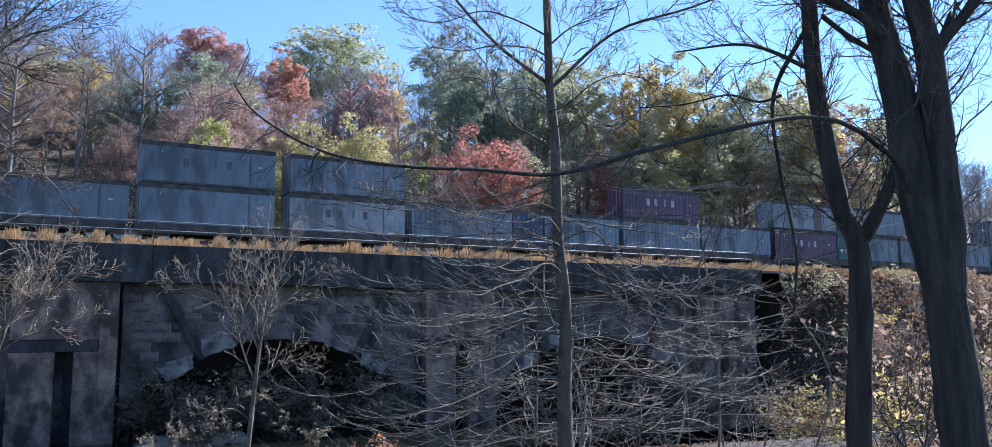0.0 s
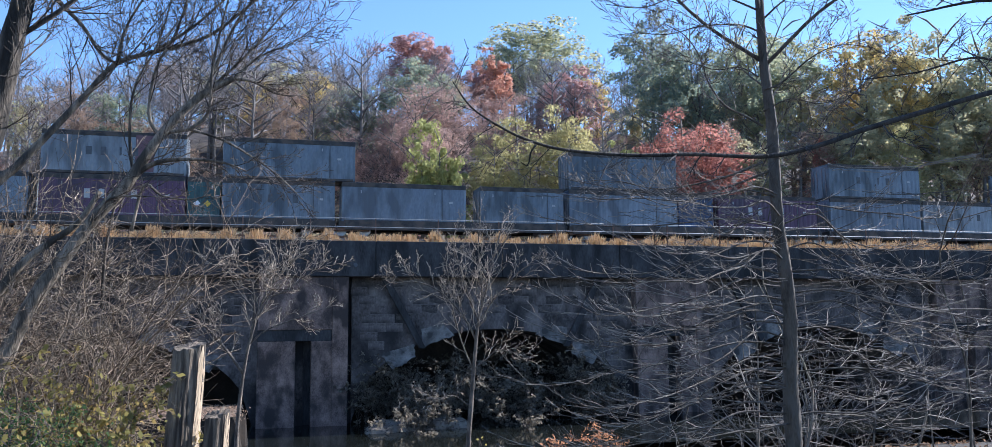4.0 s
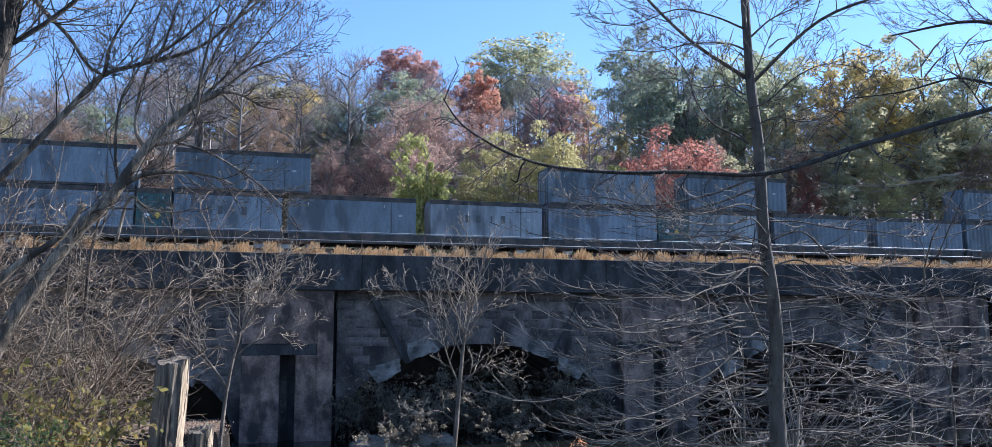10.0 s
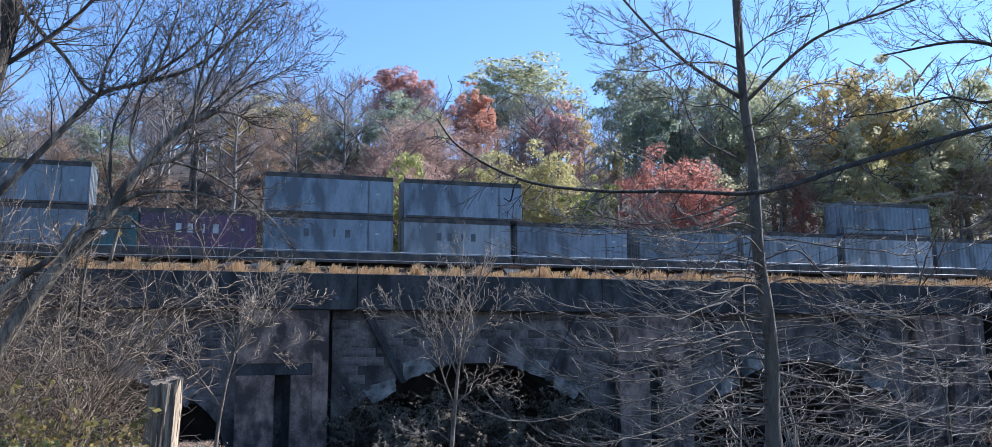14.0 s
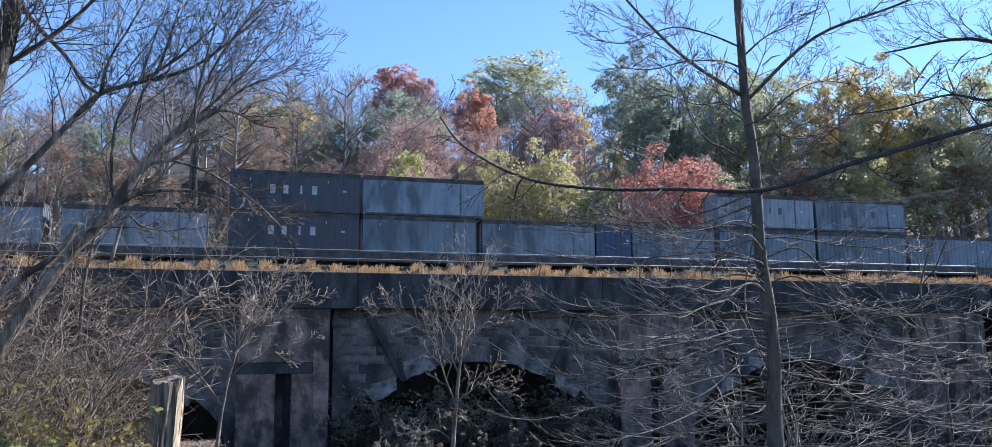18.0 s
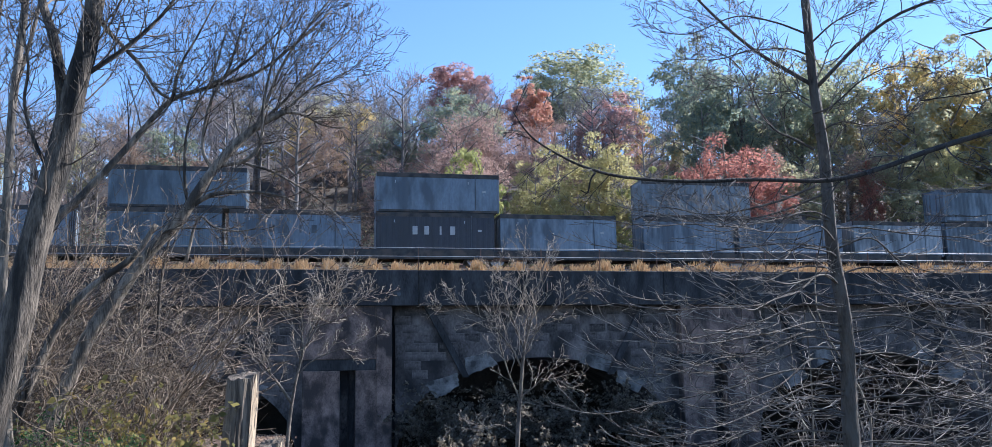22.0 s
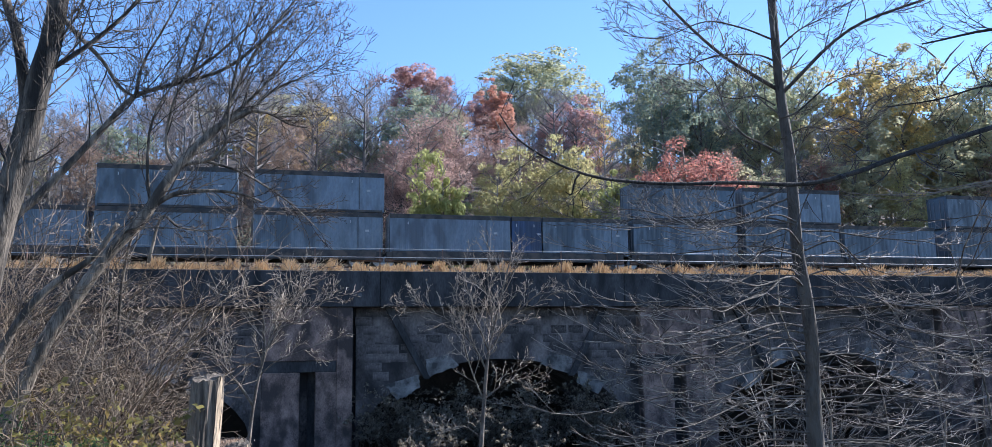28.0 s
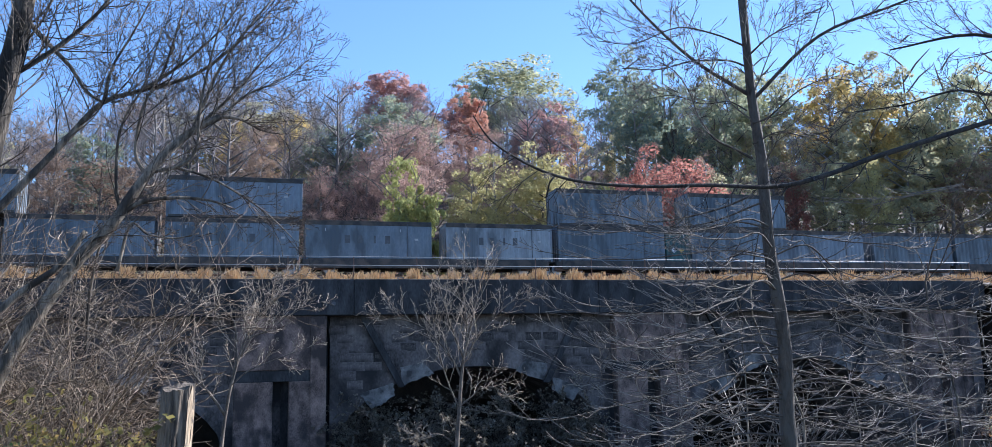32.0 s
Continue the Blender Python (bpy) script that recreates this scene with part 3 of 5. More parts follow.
for dy in (-0.72, 0.72):
    bm = box(-900, 1000, TRACK_Y + dy - 0.035, TRACK_Y + dy + 0.035, 5.98, RAIL_Z)
    part("rail", bm, M["rust"], track)
tie = bpy.data.meshes.new("tie")
bm = box(-0.12, 0.12, -1.3, 1.3, -0.1, 0.08)
bm.to_mesh(tie)
bm.free()
tie.materials.append(M["bark_dark"])
for i in range(160):
    piece("tie", tie, track, m=Matrix.Translation((-42 + i * 0.62, TRACK_Y, 5.88)))

# ---------------------------------------------------------------- train
BOX_W, BOX_H = 2.44, 2.88
SPEED = 20.0
moving = []                        # (thing, place along the train, height)


def container(length, colour, letters, label, red=False, numbered=False):
    """Corrugated box: body, roof, corner posts, door end, marks."""
    mat = M["paint_" + colour]
    ob = thing("container", label, "container", "containers on the train")
    v, f = [], []
    n = int(length / 0.42)
    for side, y in ((0, -BOX_W / 2), (1, BOX_W / 2)):
        v, f, o = [], [], 0
        prof = []
        for i in range(n):
            x = 0.14 + (length - 0.28) * i / n
            w = (length - 0.28) / n
            prof += [(x, 0.02), (x + w * 0.3, 0.02), (x + w * 0.45, 0.0), (x + w * 0.85, 0.0)]
        prof.append((length - 0.14, 0.02))
        sg = 1 if side == 0 else -1
        for x, d in prof:
            v += [(x, y + sg * d, 0.16), (x, y + sg * d, BOX_H - 0.30)]
        for i in range(len(prof) - 1):
            a = o + 2 * i
            f.append((a, a + 2, a + 3, a + 1) if side == 0 else (a, a + 1, a + 3, a + 2))
        piece("side_panel", mesh_of("side_panel", v, f, mat), ob)
    for y in (-BOX_W / 2 + 0.07, BOX_W / 2 - 0.07):
        part("bottom_rail", box(0.0, length, y - 0.07, y + 0.07, 0.0, 0.16), M["car_black"], ob)
        part("top_rail", box(0.0, length, y - 0.075, y + 0.075, BOX_H - 0.34, BOX_H - 0.02), M["car_black"], ob)
    for x in (0.0, length - 0.14):
        for y in (-BOX_W / 2, BOX_W / 2 - 0.14):
            part("corner_post", box(x, x + 0.14, y - 0.003, y + 0.143, 0.0, BOX_H, 0.01), mat, ob)
    part("roof", box(0.02, length - 0.02, -BOX_W / 2 + 0.02, BOX_W / 2 - 0.02, BOX_H - 0.06, BOX_H - 0.01), mat, ob)
    end = part("end_door", box(0.03, 0.09, -BOX_W / 2 + 0.14, BOX_W / 2 - 0.14, 0.1, BOX_H - 0.1), mat, ob)
    for y in (-0.8, -0.35, 0.35, 0.8):
        piece("lock_rod", mesh_lock, end, m=Matrix.Translation((0.01, y, 0.15)))
    part("end_wall", box(length - 0.09, length - 0.03, -BOX_W / 2 + 0.14, BOX_W / 2 - 0.14, 0.1, BOX_H - 0.1), M["car_black"], ob)
    for y in (-0.75, -0.25, 0.25, 0.75):
        part("end_rib", box(length - 0.032, length - 0.004, y - 0.09, y + 0.09, 0.2, BOX_H - 0.2), mat, ob)
    part("floor", box(0.05, length - 0.05, -BOX_W / 2 + 0.1, BOX_W / 2 - 0.1, 0.05, 0.14), M["car_black"], ob)
    y = -BOX_W / 2 - 0.012
    if letters:
        lm = M["mark_grey"] if letters == "white" else M["letter_dark"]
        h = 0.62 if letters == "white" else 0.56
        for fx, w in ((0.30, 0.36), (0.40, 0.34), (0.53, 0.13), (0.62, 0.36)):
            part("lettering_block", box(fx * length, fx * length + w, y, y + 0.02, 1.25, 1.25 + h, 0.008), lm, ob)
    for fx, z, w, h in ((0.145, 2.1, 0.06, 0.2), (0.74, 2.1, 0.06, 0.2), (0.86, 1.5, 0.26, 0.14)):
        part("marking_bar", box(fx * length, fx * length + w, y, y + 0.02, z, z + h), M["mark_grey"], ob)
    if colour == "green":
        for fx, dm, what in ((0.30, "white_paint", "white diamond placard"), (0.62, "placard_yellow", "yellow diamond placard"))[:1 if numbered else 2]:
            bm = box(-0.16, 0.16, -0.01, 0.01, -0.16, 0.16)
            bmesh.ops.transform(bm, matrix=Matrix.Translation((fx * length, y, 1.05)) @ Matrix.Rotation(radians(45), 4, "Y"), verts=bm.verts[:])
            part("placard", bm, M[dm], ob, what)
        if not numbered:
            return ob
        text = bpy.data.curves.new("number", "FONT")
        text.body, text.size, text.extrude = "53", 0.55, 0.004
        text.materials.append(M["white_paint"])
        number = new("number", text)
        number.parent = ob
        number.matrix_basis = pose(0.5 * length, y, 1.55, 90, 0, 0)
        tagged(number, "pale painted number")
    if length > 6:
        part("side_door_seam", box(0.80 * length, 0.80 * length + 0.05, y - 0.01, y + 0.02, 0.2, BOX_H - 0.2), M["letter_dark"], ob)
    if red:
        part("side_patch", box(0.64 * length, 0.77 * length, y + 0.002, y + 0.018, 0.2, BOX_H - 0.2), M["door_red"], ob)
    return ob


bm = box(-0.06, -0.02, -0.025, 0.025, 0, 2.4)
mesh_lock = bpy.data.meshes.new("lock_rod")
bm.to_mesh(mesh_lock)
bm.free()
mesh_lock.materials.append(M["steel"])


def rail_car(length):
    """Low well car: side sills, end platforms, floor, two trucks with wheels."""
    ob = thing("rail_car", "low black well car carrying containers", "rail car", "cars of the train")
    for y in (-1.36, 1.30):
        part("side_sill", box(0.3, length - 0.3, y - 0.05, y + 0.06, 0.42, 1.12, 0.02), M["car_black"], ob)
    for k in range(6):
        x = 1.0 + (length - 2.4) * k / 5
        part("sill_rib", box(x, x + 0.12, -1.44, -1.412, 0.45, 1.10), M["car_black"], ob)
    part("well_floor", box(0.3, length - 0.3, -1.3, 1.25, 0.78, 0.95), M["car_black"], ob)
    for x in (-0.15, length - 0.55):
        part("end_platform", box(x, x + 0.7, -1.25, 1.25, 0.55, 1.05, 0.03), M["car_black"], ob)
    for x in (0.9, length - 0.9):
        truck = part("truck", box(x - 1.15, x + 1.15, -1.15, -1.02, 0.32, 0.62, 0.05), M["rust"], ob)
        for dx in (-0.85, 0.85):
            for y in (-0.78, 0.72):
                bmw = bmesh.new()
                bmesh.ops.create_cone(bmw, cap_ends=True, segments=20, radius1=0.42, radius2=0.42, depth=0.12,
                                      matrix=Matrix.Translation((x + dx, y, 0.42)) @ Matrix.Rotation(radians(90), 4, "X"))
                part("wheel", bmw, M["steel"], truck)
    return ob


LABELS = {
    "slate": "slate grey-blue corrugated steel container on a rail car", "steel_blue": "dull steel-blue corrugated container on a rail car",
    "grey": "weathered light grey corrugated container on a rail car", "dark": "near-black corrugated container with pale painted blocks",
    "purple": "dark purple corrugated container with pale painted blocks", "blue": "short bright blue steel container", "green": "short dark green steel container",
}
KINDS = {}


def put(colour, letters, length, s, z, red=False, numbered=False):
    key = (colour, letters, round(length, 1), red, numbered)
    m = Matrix.Translation((s, TRACK_Y, z))
    if key not in KINDS:
        ob = KINDS[key] = container(key[2], colour, letters, LABELS[colour], red, numbered)
        ob.matrix_basis = m
    else:
        ob = copy_thing(KINDS[key], m)
    moving.append((ob, s, z))


LOW, HIGH = 7.12, 10.03
rng = random.Random(4)
CAR_A = lambda k: 5.9 + 19.7 * k - 0.0114 * k * k
# upper boxes: car, slot, place along the train, paint, letters
UPPER = [(-1, "A", -14.0, "slate", ""), (0, "A", 5.9, "slate", "dark"), (0, "B", 16.0, "slate", ""), (2, "A", 46.1, "purple", "white"),
         (3, "A", 65.0, "grey", "dark"), (3, "B", 76.0, "slate", ""), (5, "A", 101.6, "slate", ""), (6, "A", 124.6, "slate", "dark"), (7, "A", 143.4, "steel_blue", "dark"),
         (8, "A", 163.6, "slate", ""), (9, "A", 182.7, "steel_blue", ""), (9, "B", 194.2, "slate", ""), (11, "A", 221.0, "slate", ""), (11, "B", 232.9, "slate", ""),
         (13, "A", 260.2, "slate", ""), (14, "A", 280.4, "steel_blue", ""), (14, "B", 290.2, "steel_blue", ""), (16, "B", 328.0, "slate", ""),
         (18, "A", 358.0, "dark", "white"), (18, "B", 367.2, "steel_blue", ""), (20, "A", 396.0, "grey", "dark"), (20, "B", 405.3, "slate", "dark"), (21, "B", 425.9, "slate", ""),
         (22, "B", 443.9, "steel_blue", ""), (23, "B", 464.2, "grey", "dark"), (25, "A", 490.9, "slate", ""), (26, "A", 511.0, "slate", ""), (27, "A", 529.6, "slate", ""),
         (28, "A", 548.0, "slate", ""), (28, "B", 558.2, "steel_blue", ""), (30, "A", 586.6, "slate", "dark"), (30, "B", 596.4, "slate", "dark"), (31, "B", 616.3, "slate", ""),
         (32, "B", 634.3, "steel_blue", ""), (34, "A", 662.5, "slate", ""), (34, "B", 672.6, "slate", "")]
TOPS = {(k, slot): (s, c, l) for k, slot, s, c, l in UPPER}
SHORT = {1: "blue", 3: "green", 5: "blue", 7: "green", 9: "green", 11: "green", 13: "green", 19: "blue", 25: "green", 29: "blue", 34: "green"}
LOWER = {(3, "A"): ("purple", "white"), (5, "B"): ("purple", "white"), (13, "B"): ("purple", "white"), (18, "A"): ("dark", "white"), (22, "B"): ("dark", "white"),
         (26, "A"): ("purple", "white"), (0, "A"): ("steel_blue", ""), (1, "A"): ("steel_blue", "dark"), (1, "B"): ("slate", "dark"), (20, "B"): ("slate", "dark")}
starts = {}
for k in range(-2, 39):
    for slot in "AB":
        s = CAR_A(k) + (10.1 if slot == "B" else 0)
        starts[k, slot] = TOPS[k, slot][0] if (k, slot) in TOPS else s
cars = {}
for k in range(-2, 38):
    a, b, nxt = starts[k, "A"], starts[k, "B"], starts[k + 1, "A"]
    if SHORT.get(k) and (k, "B") not in TOPS:
        b = min(max(b, a + 12.2), nxt - 7.4)
    elif SHORT.get(k):
        b = max(b, a + 11.4)
    la = min(9.0, b - a - 0.3)
    lb = min(9.0, nxt - b - 0.5)
    for slot, s, ln in (("A", a, la), ("B", b, lb)):
        c, l = LOWER.get((k, slot), (rng.choice(["slate", "slate", "steel_blue", "grey"]), rng.choice(["", "", "dark"])))
        put(c, l, ln, s, LOW)
        if (k, slot) in TOPS:
            c, l = TOPS[k, slot][1:]
            put(c, l, 9.0, s, HIGH, red=(k == 3 and c == "grey"))
    gap = b - a - la
    if SHORT.get(k) and gap > 2:
        put(SHORT[k], "", min(3.0, gap - 0.3), a + la + 0.15, LOW, numbered=k in (7, 25))
    ln = round(nxt - a - 0.5, 0)
    if ln not in cars:
        cars[ln] = rail_car(ln)
        car = cars[ln]
        car.matrix_basis = Matrix.Translation((a - 0.1, TRACK_Y, RAIL_Z))
    else:
        car = copy_thing(cars[ln], Matrix.Translation((a - 0.1, TRACK_Y, RAIL_Z)))
    moving.append((car, a - 0.1, RAIL_Z))

# ---------------------------------------------------------------- hill woods


def wood_tree(seed, tall, wide, mat_leaf, clumps, per, size, bare=False, low=0.35, twigmat="twig_hill"):
    """Forest tree: tapered trunk, limbs, crown of clumped leaves (or of fine twigs)."""
    r = random.Random(seed)
    t = Tubes()
    lean = r.uniform(-0.04, 0.04)
    pts = [Vector((lean * z + r.uniform(-0.1, 0.1), r.uniform(-0.1, 0.1), z)) for z in np.linspace(-0.6, tall * (0.9 if bare else 0.8), 7)]
    rad = [max(0.03, 0.017 * tall * (1 - 0.88 * i / 6)) for i in range(7)]
    t.add(pts, rad, 6)
    tips = []
    limbs = 13 if not bare else 20
    for k in range(limbs):
        z = tall * (low + (0.9 - low) * (k + r.random()) / limbs)
        a = r.uniform(0, 6.283)
        rel = (z / tall - low) / (1 - low)
        reach = wide * (0.45 + 0.75 * math.sin(math.pi * min(1, 0.15 + rel * 0.85))) * r.uniform(0.7, 1.1)
        p0 = Vector((lean * z, 0, z))
        p1 = p0 + Vector((math.cos(a) * reach * 0.5, math.sin(a) * reach * 0.5, reach * r.uniform(0.2, 0.5)))
        p2 = p1 + Vector((math.cos(a) * reach * 0.5, math.sin(a) * reach * 0.5, reach * r.uniform(0.15, 0.45)))
        if not bare:
            p1, p2 = p0.lerp(p1, 0.62), p0.lerp(p2, 0.62)
        t.add([p0, p1, p2], [0.006 * tall * (1 - rel * 0.6), 0.0035 * tall, 0.02], 4, False)
        tips += [p1, p2, p0.lerp(p2, 0.75)]
    top = Vector((lean * tall, 0, tall * 0.92))
    tips += [top, top + Vector((0.5, 0.3, 0.5)), top + Vector((-0.5, -0.3, 0.2))]
    trunk = t.mesh("trunk", M["bark_hill"])
    if bare:
        tw = Tubes()
        for p in tips:
            for _ in range(clumps):
                d = Vector((r.gauss(0, 0.7), r.gauss(0, 0.7), 0.9 + r.random()))
                shoot(tw, r, p.copy(), d, wide * r.uniform(0.35, 0.7), 0.03, 1, per, 0.0, 0.06, 0.22, 0.8, 0.014, most=3)
        crown = tw.mesh("branchwork", M[twigmat], False)
    else:
        puffs = []
        half = tall * (1 - low) / 2
        lobes = []
        for k in range(11):        # broad lobes round the middle of the crown, small leaf clumps on them
            d = Vector((r.gauss(0, 1), r.gauss(0, 1), r.gauss(0, 0.9) + 0.25)).normalized()
            q = r.uniform(0.32, 0.56)
            lobes.append((Vector((d.x * q * wide, d.y * q * wide, tall - half * 1.08 + d.z * q * half)), r.uniform(0.40, 0.6)))
        for k in range(clumps):
            c, grow = lobes[r.randrange(len(lobes))]
            d = Vector((r.gauss(0, 1), r.gauss(0, 1), r.gauss(0, 1) + 0.35)).normalized()
            q = 0.45 + 0.55 * r.random() ** 0.5
            puffs.append((c + Vector((d.x * q * wide * grow, d.y * q * wide * grow, d.z * q * half * grow * 0.9)), wide * r.uniform(0.10, 0.19)))
        crown = puffy(r, puffs, per, size, M["leaf_" + mat_leaf])
    return trunk, crown


SPECIES = {}


def species(key, label, *args, **kw):
    kinds = [wood_tree(sum(map(ord, key)) * 7 + i, *args, **kw) for i in range(2)]
    tops = [max(vert.co.z for vert in crown.vertices) for _, crown in kinds]
    wide = [max(abs(vert.co.x) for vert in crown.vertices) for _, crown in kinds]
    SPECIES[key] = (label, kinds, sum(tops) / 2, sum(wide) / 2)


species("green_gold", "tall green tree turning gold, on the hillside", 18, 4.4, "green_gold", 130, 58, 0.11, low=0.2)
species("dark_green", "tall dark green broadleaf tree on the hillside", 18, 4.0, "dark_green", 140, 60, 0.11, low=0.2)
species("olive", "tall olive-gold autumn tree on the hillside", 17, 3.4, "olive", 130, 56, 0.105, low=0.2)
species("gold", "golden yellow autumn tree on the hillside", 16, 3.4, "gold", 110, 58, 0.1, low=0.2)
species("russet", "thin russet-brown autumn tree on the hillside", 16, 3.6, "russet", 110, 46, 0.09, low=0.25)
species("red", "rounded bright red maple behind the railway", 9, 3.0, "red", 150, 85, 0.058, low=0.08)
species("red_pink", "pinkish red autumn tree on the hillside", 12, 3.0, "red_pink", 100, 70, 0.088, low=0.3)
species("orange", "slender orange-red autumn tree on the hillside", 13, 1.9, "orange", 85, 65, 0.088, low=0.25)
species("lime", "small lime-yellow leafed tree behind the railway", 9, 2.2, "lime", 95, 65, 0.082, low=0.1)
species("pale_gold", "airy pale gold tree behind the railway", 11, 3.2, "pale_gold", 150, 62, 0.072, low=0.06)
species("mauve", "mauve-brown fine-twigged autumn tree", 12, 3.9, "mauve", 180, 78, 0.052, low=0.06)
species("bare", "leafless grey forest tree on the hillside", 17, 3.8, "", 2, 5, 0.1, bare=True)
species("bare_tall", "tall slender leafless tree on the hillside", 19, 2.8, "", 2, 4, 0.1, bare=True, low=0.4)


def plant(key, x, y, scale=1.0, squash=1.0, turn=0.0, variant=0, base=None):
    label, kinds = SPECIES[key][:2]
    trunk, crown = kinds[variant % 2]
    ob = thing("tree", label, "tree", "trees of the hillside", at=(x, y, height(x, y) if base is None else base))
    ob.rotation_euler[2] = turn
    ob.scale = (scale * squash, scale * squash, scale)
    piece("trunk", trunk, ob)
    piece("crown", crown, ob)
    return ob


FEATURED = []


def plant_top(key, x, y, top, across, turn=0.0, variant=0):
    """Stand a tree so that its crown ends at the given height and is so many metres across."""
    FEATURED.append((x, y, across * 0.5))
    s = (top - height(x, y)) / SPECIES[key][2]
    plant(key, x, y, s, 1.45 * across / (1.9 * SPECIES[key][3] * s), turn, variant)


# the ones that stand out
plant_top("green_gold", 37.0, 114.0, 43.6, 13.4, 3.9, 0)
plant_top("green_gold", 31.7, 110.0, 39.3, 6.8, 4.6, 1)
plant_top("dark_green", 43.1, 90.0, 35.9, 7.6, 4.9, 0)
plant_top("dark_green", 46.5, 86.0, 33.9, 7.2, 5.8, 1)
plant_top("dark_green", 41.2, 84.0, 29.3, 6.5, 4.6, 0)
plant_top("dark_green", 45.7, 83.0, 28.6, 6.6, 5.7, 1)
plant_top("green_gold", 53.3, 88.0, 35.0, 8.9, 0.2, 0)
plant_top("green_gold", 58.9, 85.5, 35.1, 9.4, 2.9, 1)
plant_top("green_gold", 52.4, 83.0, 29.8, 8.0, 5.8, 0)
plant_top("olive", 57.8, 82.0, 28.8, 6.5, 4.0, 1)
plant_top("gold", 63.5, 80.0, 32.2, 7.0, 5.6, 0)
plant_top("olive", 67.7, 79.0, 33.2, 7.6, 0.7, 1)
plant_top("olive", 72.1, 77.0, 34.3, 7.7, 2.9, 0)
plant_top("green_gold", 77.6, 76.0, 33.0, 8.7, 1.5, 1)
plant_top("gold", 66.7, 76.0, 28.7, 5.3, 3.4, 0)
plant_top("olive", 61.4, 75.5, 25.7, 7.9, 3.6, 1)
plant_top("olive", 72.6, 75.0, 27.0, 8.4, 0.1, 0)
plant_top("olive", 85.1, 75.0, 33.2, 9.9, 1.3, 1)
plant_top("russet", 92.1, 74.0, 31.5, 10.2, 1.7, 0)
plant_top("olive", 102.6, 75.0, 31.9, 11.9, 5.7, 1)
plant_top("gold", 86.6, 74.0, 27.7, 7.2, 4.7, 0)
plant_top("red", 37.2, 71.2, 19.8, 9.0, 1.0, 1)
plant_top("red", 34.4, 70.4, 18.5, 5.2, 4.9, 0)
plant_top("red", 39.1, 70.2, 18.3, 5.0, 0.9, 1)
plant_top("lime", 12.1, 71.2, 17.2, 4.0, 3.8, 0)
plant_top("lime", 13.7, 70.6, 15.8, 3.7, 0.8, 1)
plant_top("pale_gold", 21.8, 73.5, 19.0, 6.6, 0.0, 0)
plant_top("pale_gold", 25.9, 75.0, 20.8, 6.4, 5.4, 1)
plant_top("pale_gold", 18.9, 72.0, 16.8, 4.3, 1.3, 0)
plant_top("lime", 29.4, 71.2, 17.2, 4.9, 1.3, 1)
plant_top("pale_gold", 26.4, 72.4, 17.9, 4.3, 6.1, 0)
plant_top("mauve", 13.7, 86.0, 24.8, 8.6, 5.4, 1)
plant_top("mauve", 18.4, 88.0, 26.0, 8.0, 1.8, 0)
plant_top("mauve", 10.9, 84.0, 21.6, 5.6, 6.0, 1)
plant_top("mauve", 23.0, 87.0, 24.4, 6.3, 3.3, 0)
plant_top("mauve", 13.1, 80.0, 19.8, 7.4, 4.2, 1)
plant_top("mauve", 28.0, 92.0, 27.1, 4.9, 1.3, 0)
plant_top("mauve", 6.2, 82.0, 18.9, 5.4, 5.8, 1)
plant_top("orange", 26.5, 101.7, 34.7, 3.6, 4.3, 0)
plant_top("orange", 26.5, 98.0, 30.6, 3.2, 6.0, 1)
plant_top("red_pink", 25.7, 104.0, 33.7, 4.4, 5.5, 0)
plant_top("red_pink", 34.6, 93.8, 30.3, 6.4, 1.9, 1)
plant_top("red_pink", 18.5, 119.5, 42.1, 7.6, 2.2, 0)
plant_top("red_pink", 21.5, 118.0, 40.9, 5.3, 1.0, 1)
plant_top("dark_green", 16.3, 96.6, 30.6, 7.3, 0.9, 0)
plant_top("dark_green", 10.7, 95.5, 28.0, 6.6, 0.4, 1)
plant_top("dark_green", 6.9, 94.0, 25.0, 5.9, 1.9, 0)
plant_top("green_gold", 19.9, 97.0, 30.4, 3.4, 3.7, 1)
plant_top("olive", -3.6, 110.0, 33.7, 8.1, 0.0, 0)
plant_top("gold", -3.0, 104.0, 30.1, 5.5, 4.2, 1)
plant_top("olive", 3.1, 110.0, 34.7, 9.9, 2.1, 0)
plant_top("olive", -7.9, 108.0, 31.6, 5.9, 1.9, 1)
plant_top("russet", -13.4, 112.0, 32.6, 8.6, 5.1, 0)
plant_top("gold", 5.0, 103.0, 30.7, 6.0, 3.0, 1)
plant_top("russet", -27.8, 112.0, 28.5, 7.6, 2.0, 0)
plant_top("russet", -33.8, 110.0, 28.1, 7.9, 3.0, 1)
plant_top("russet", -20.3, 108.0, 26.5, 6.6, 4.4, 0)
plant_top("russet", -7.9, 77.0, 15.7, 3.2, 0.4, 1)
plant_top("russet", -12.9, 79.0, 18.1, 5.6, 6.0, 0)
plant_top("russet", 43.5, 74.0, 19.4, 2.8, 0.1, 1)
plant_top("red", 53.3, 73.0, 19.1, 2.9, 4.6, 0)
plant_top("olive", 46.1, 72.6, 18.3, 5.6, 5.2, 1)
plant_top("russet", 50.9, 73.0, 19.3, 5.4, 0.1, 0)
plant_top("olive", 56.5, 72.4, 20.1, 6.3, 4.9, 1)
plant_top("pale_gold", 61.5, 71.8, 19.6, 5.3, 2.3, 0)
plant_top("olive", 67.5, 72.4, 21.2, 6.7, 3.6, 1)
plant_top("russet", 73.3, 72.8, 20.9, 6.6, 0.1, 0)
plant_top("olive", 79.8, 72.4, 21.6, 8.5, 0.3, 1)
plant_top("russet", 89.8, 72.6, 22.2, 10.8, 1.1, 0)

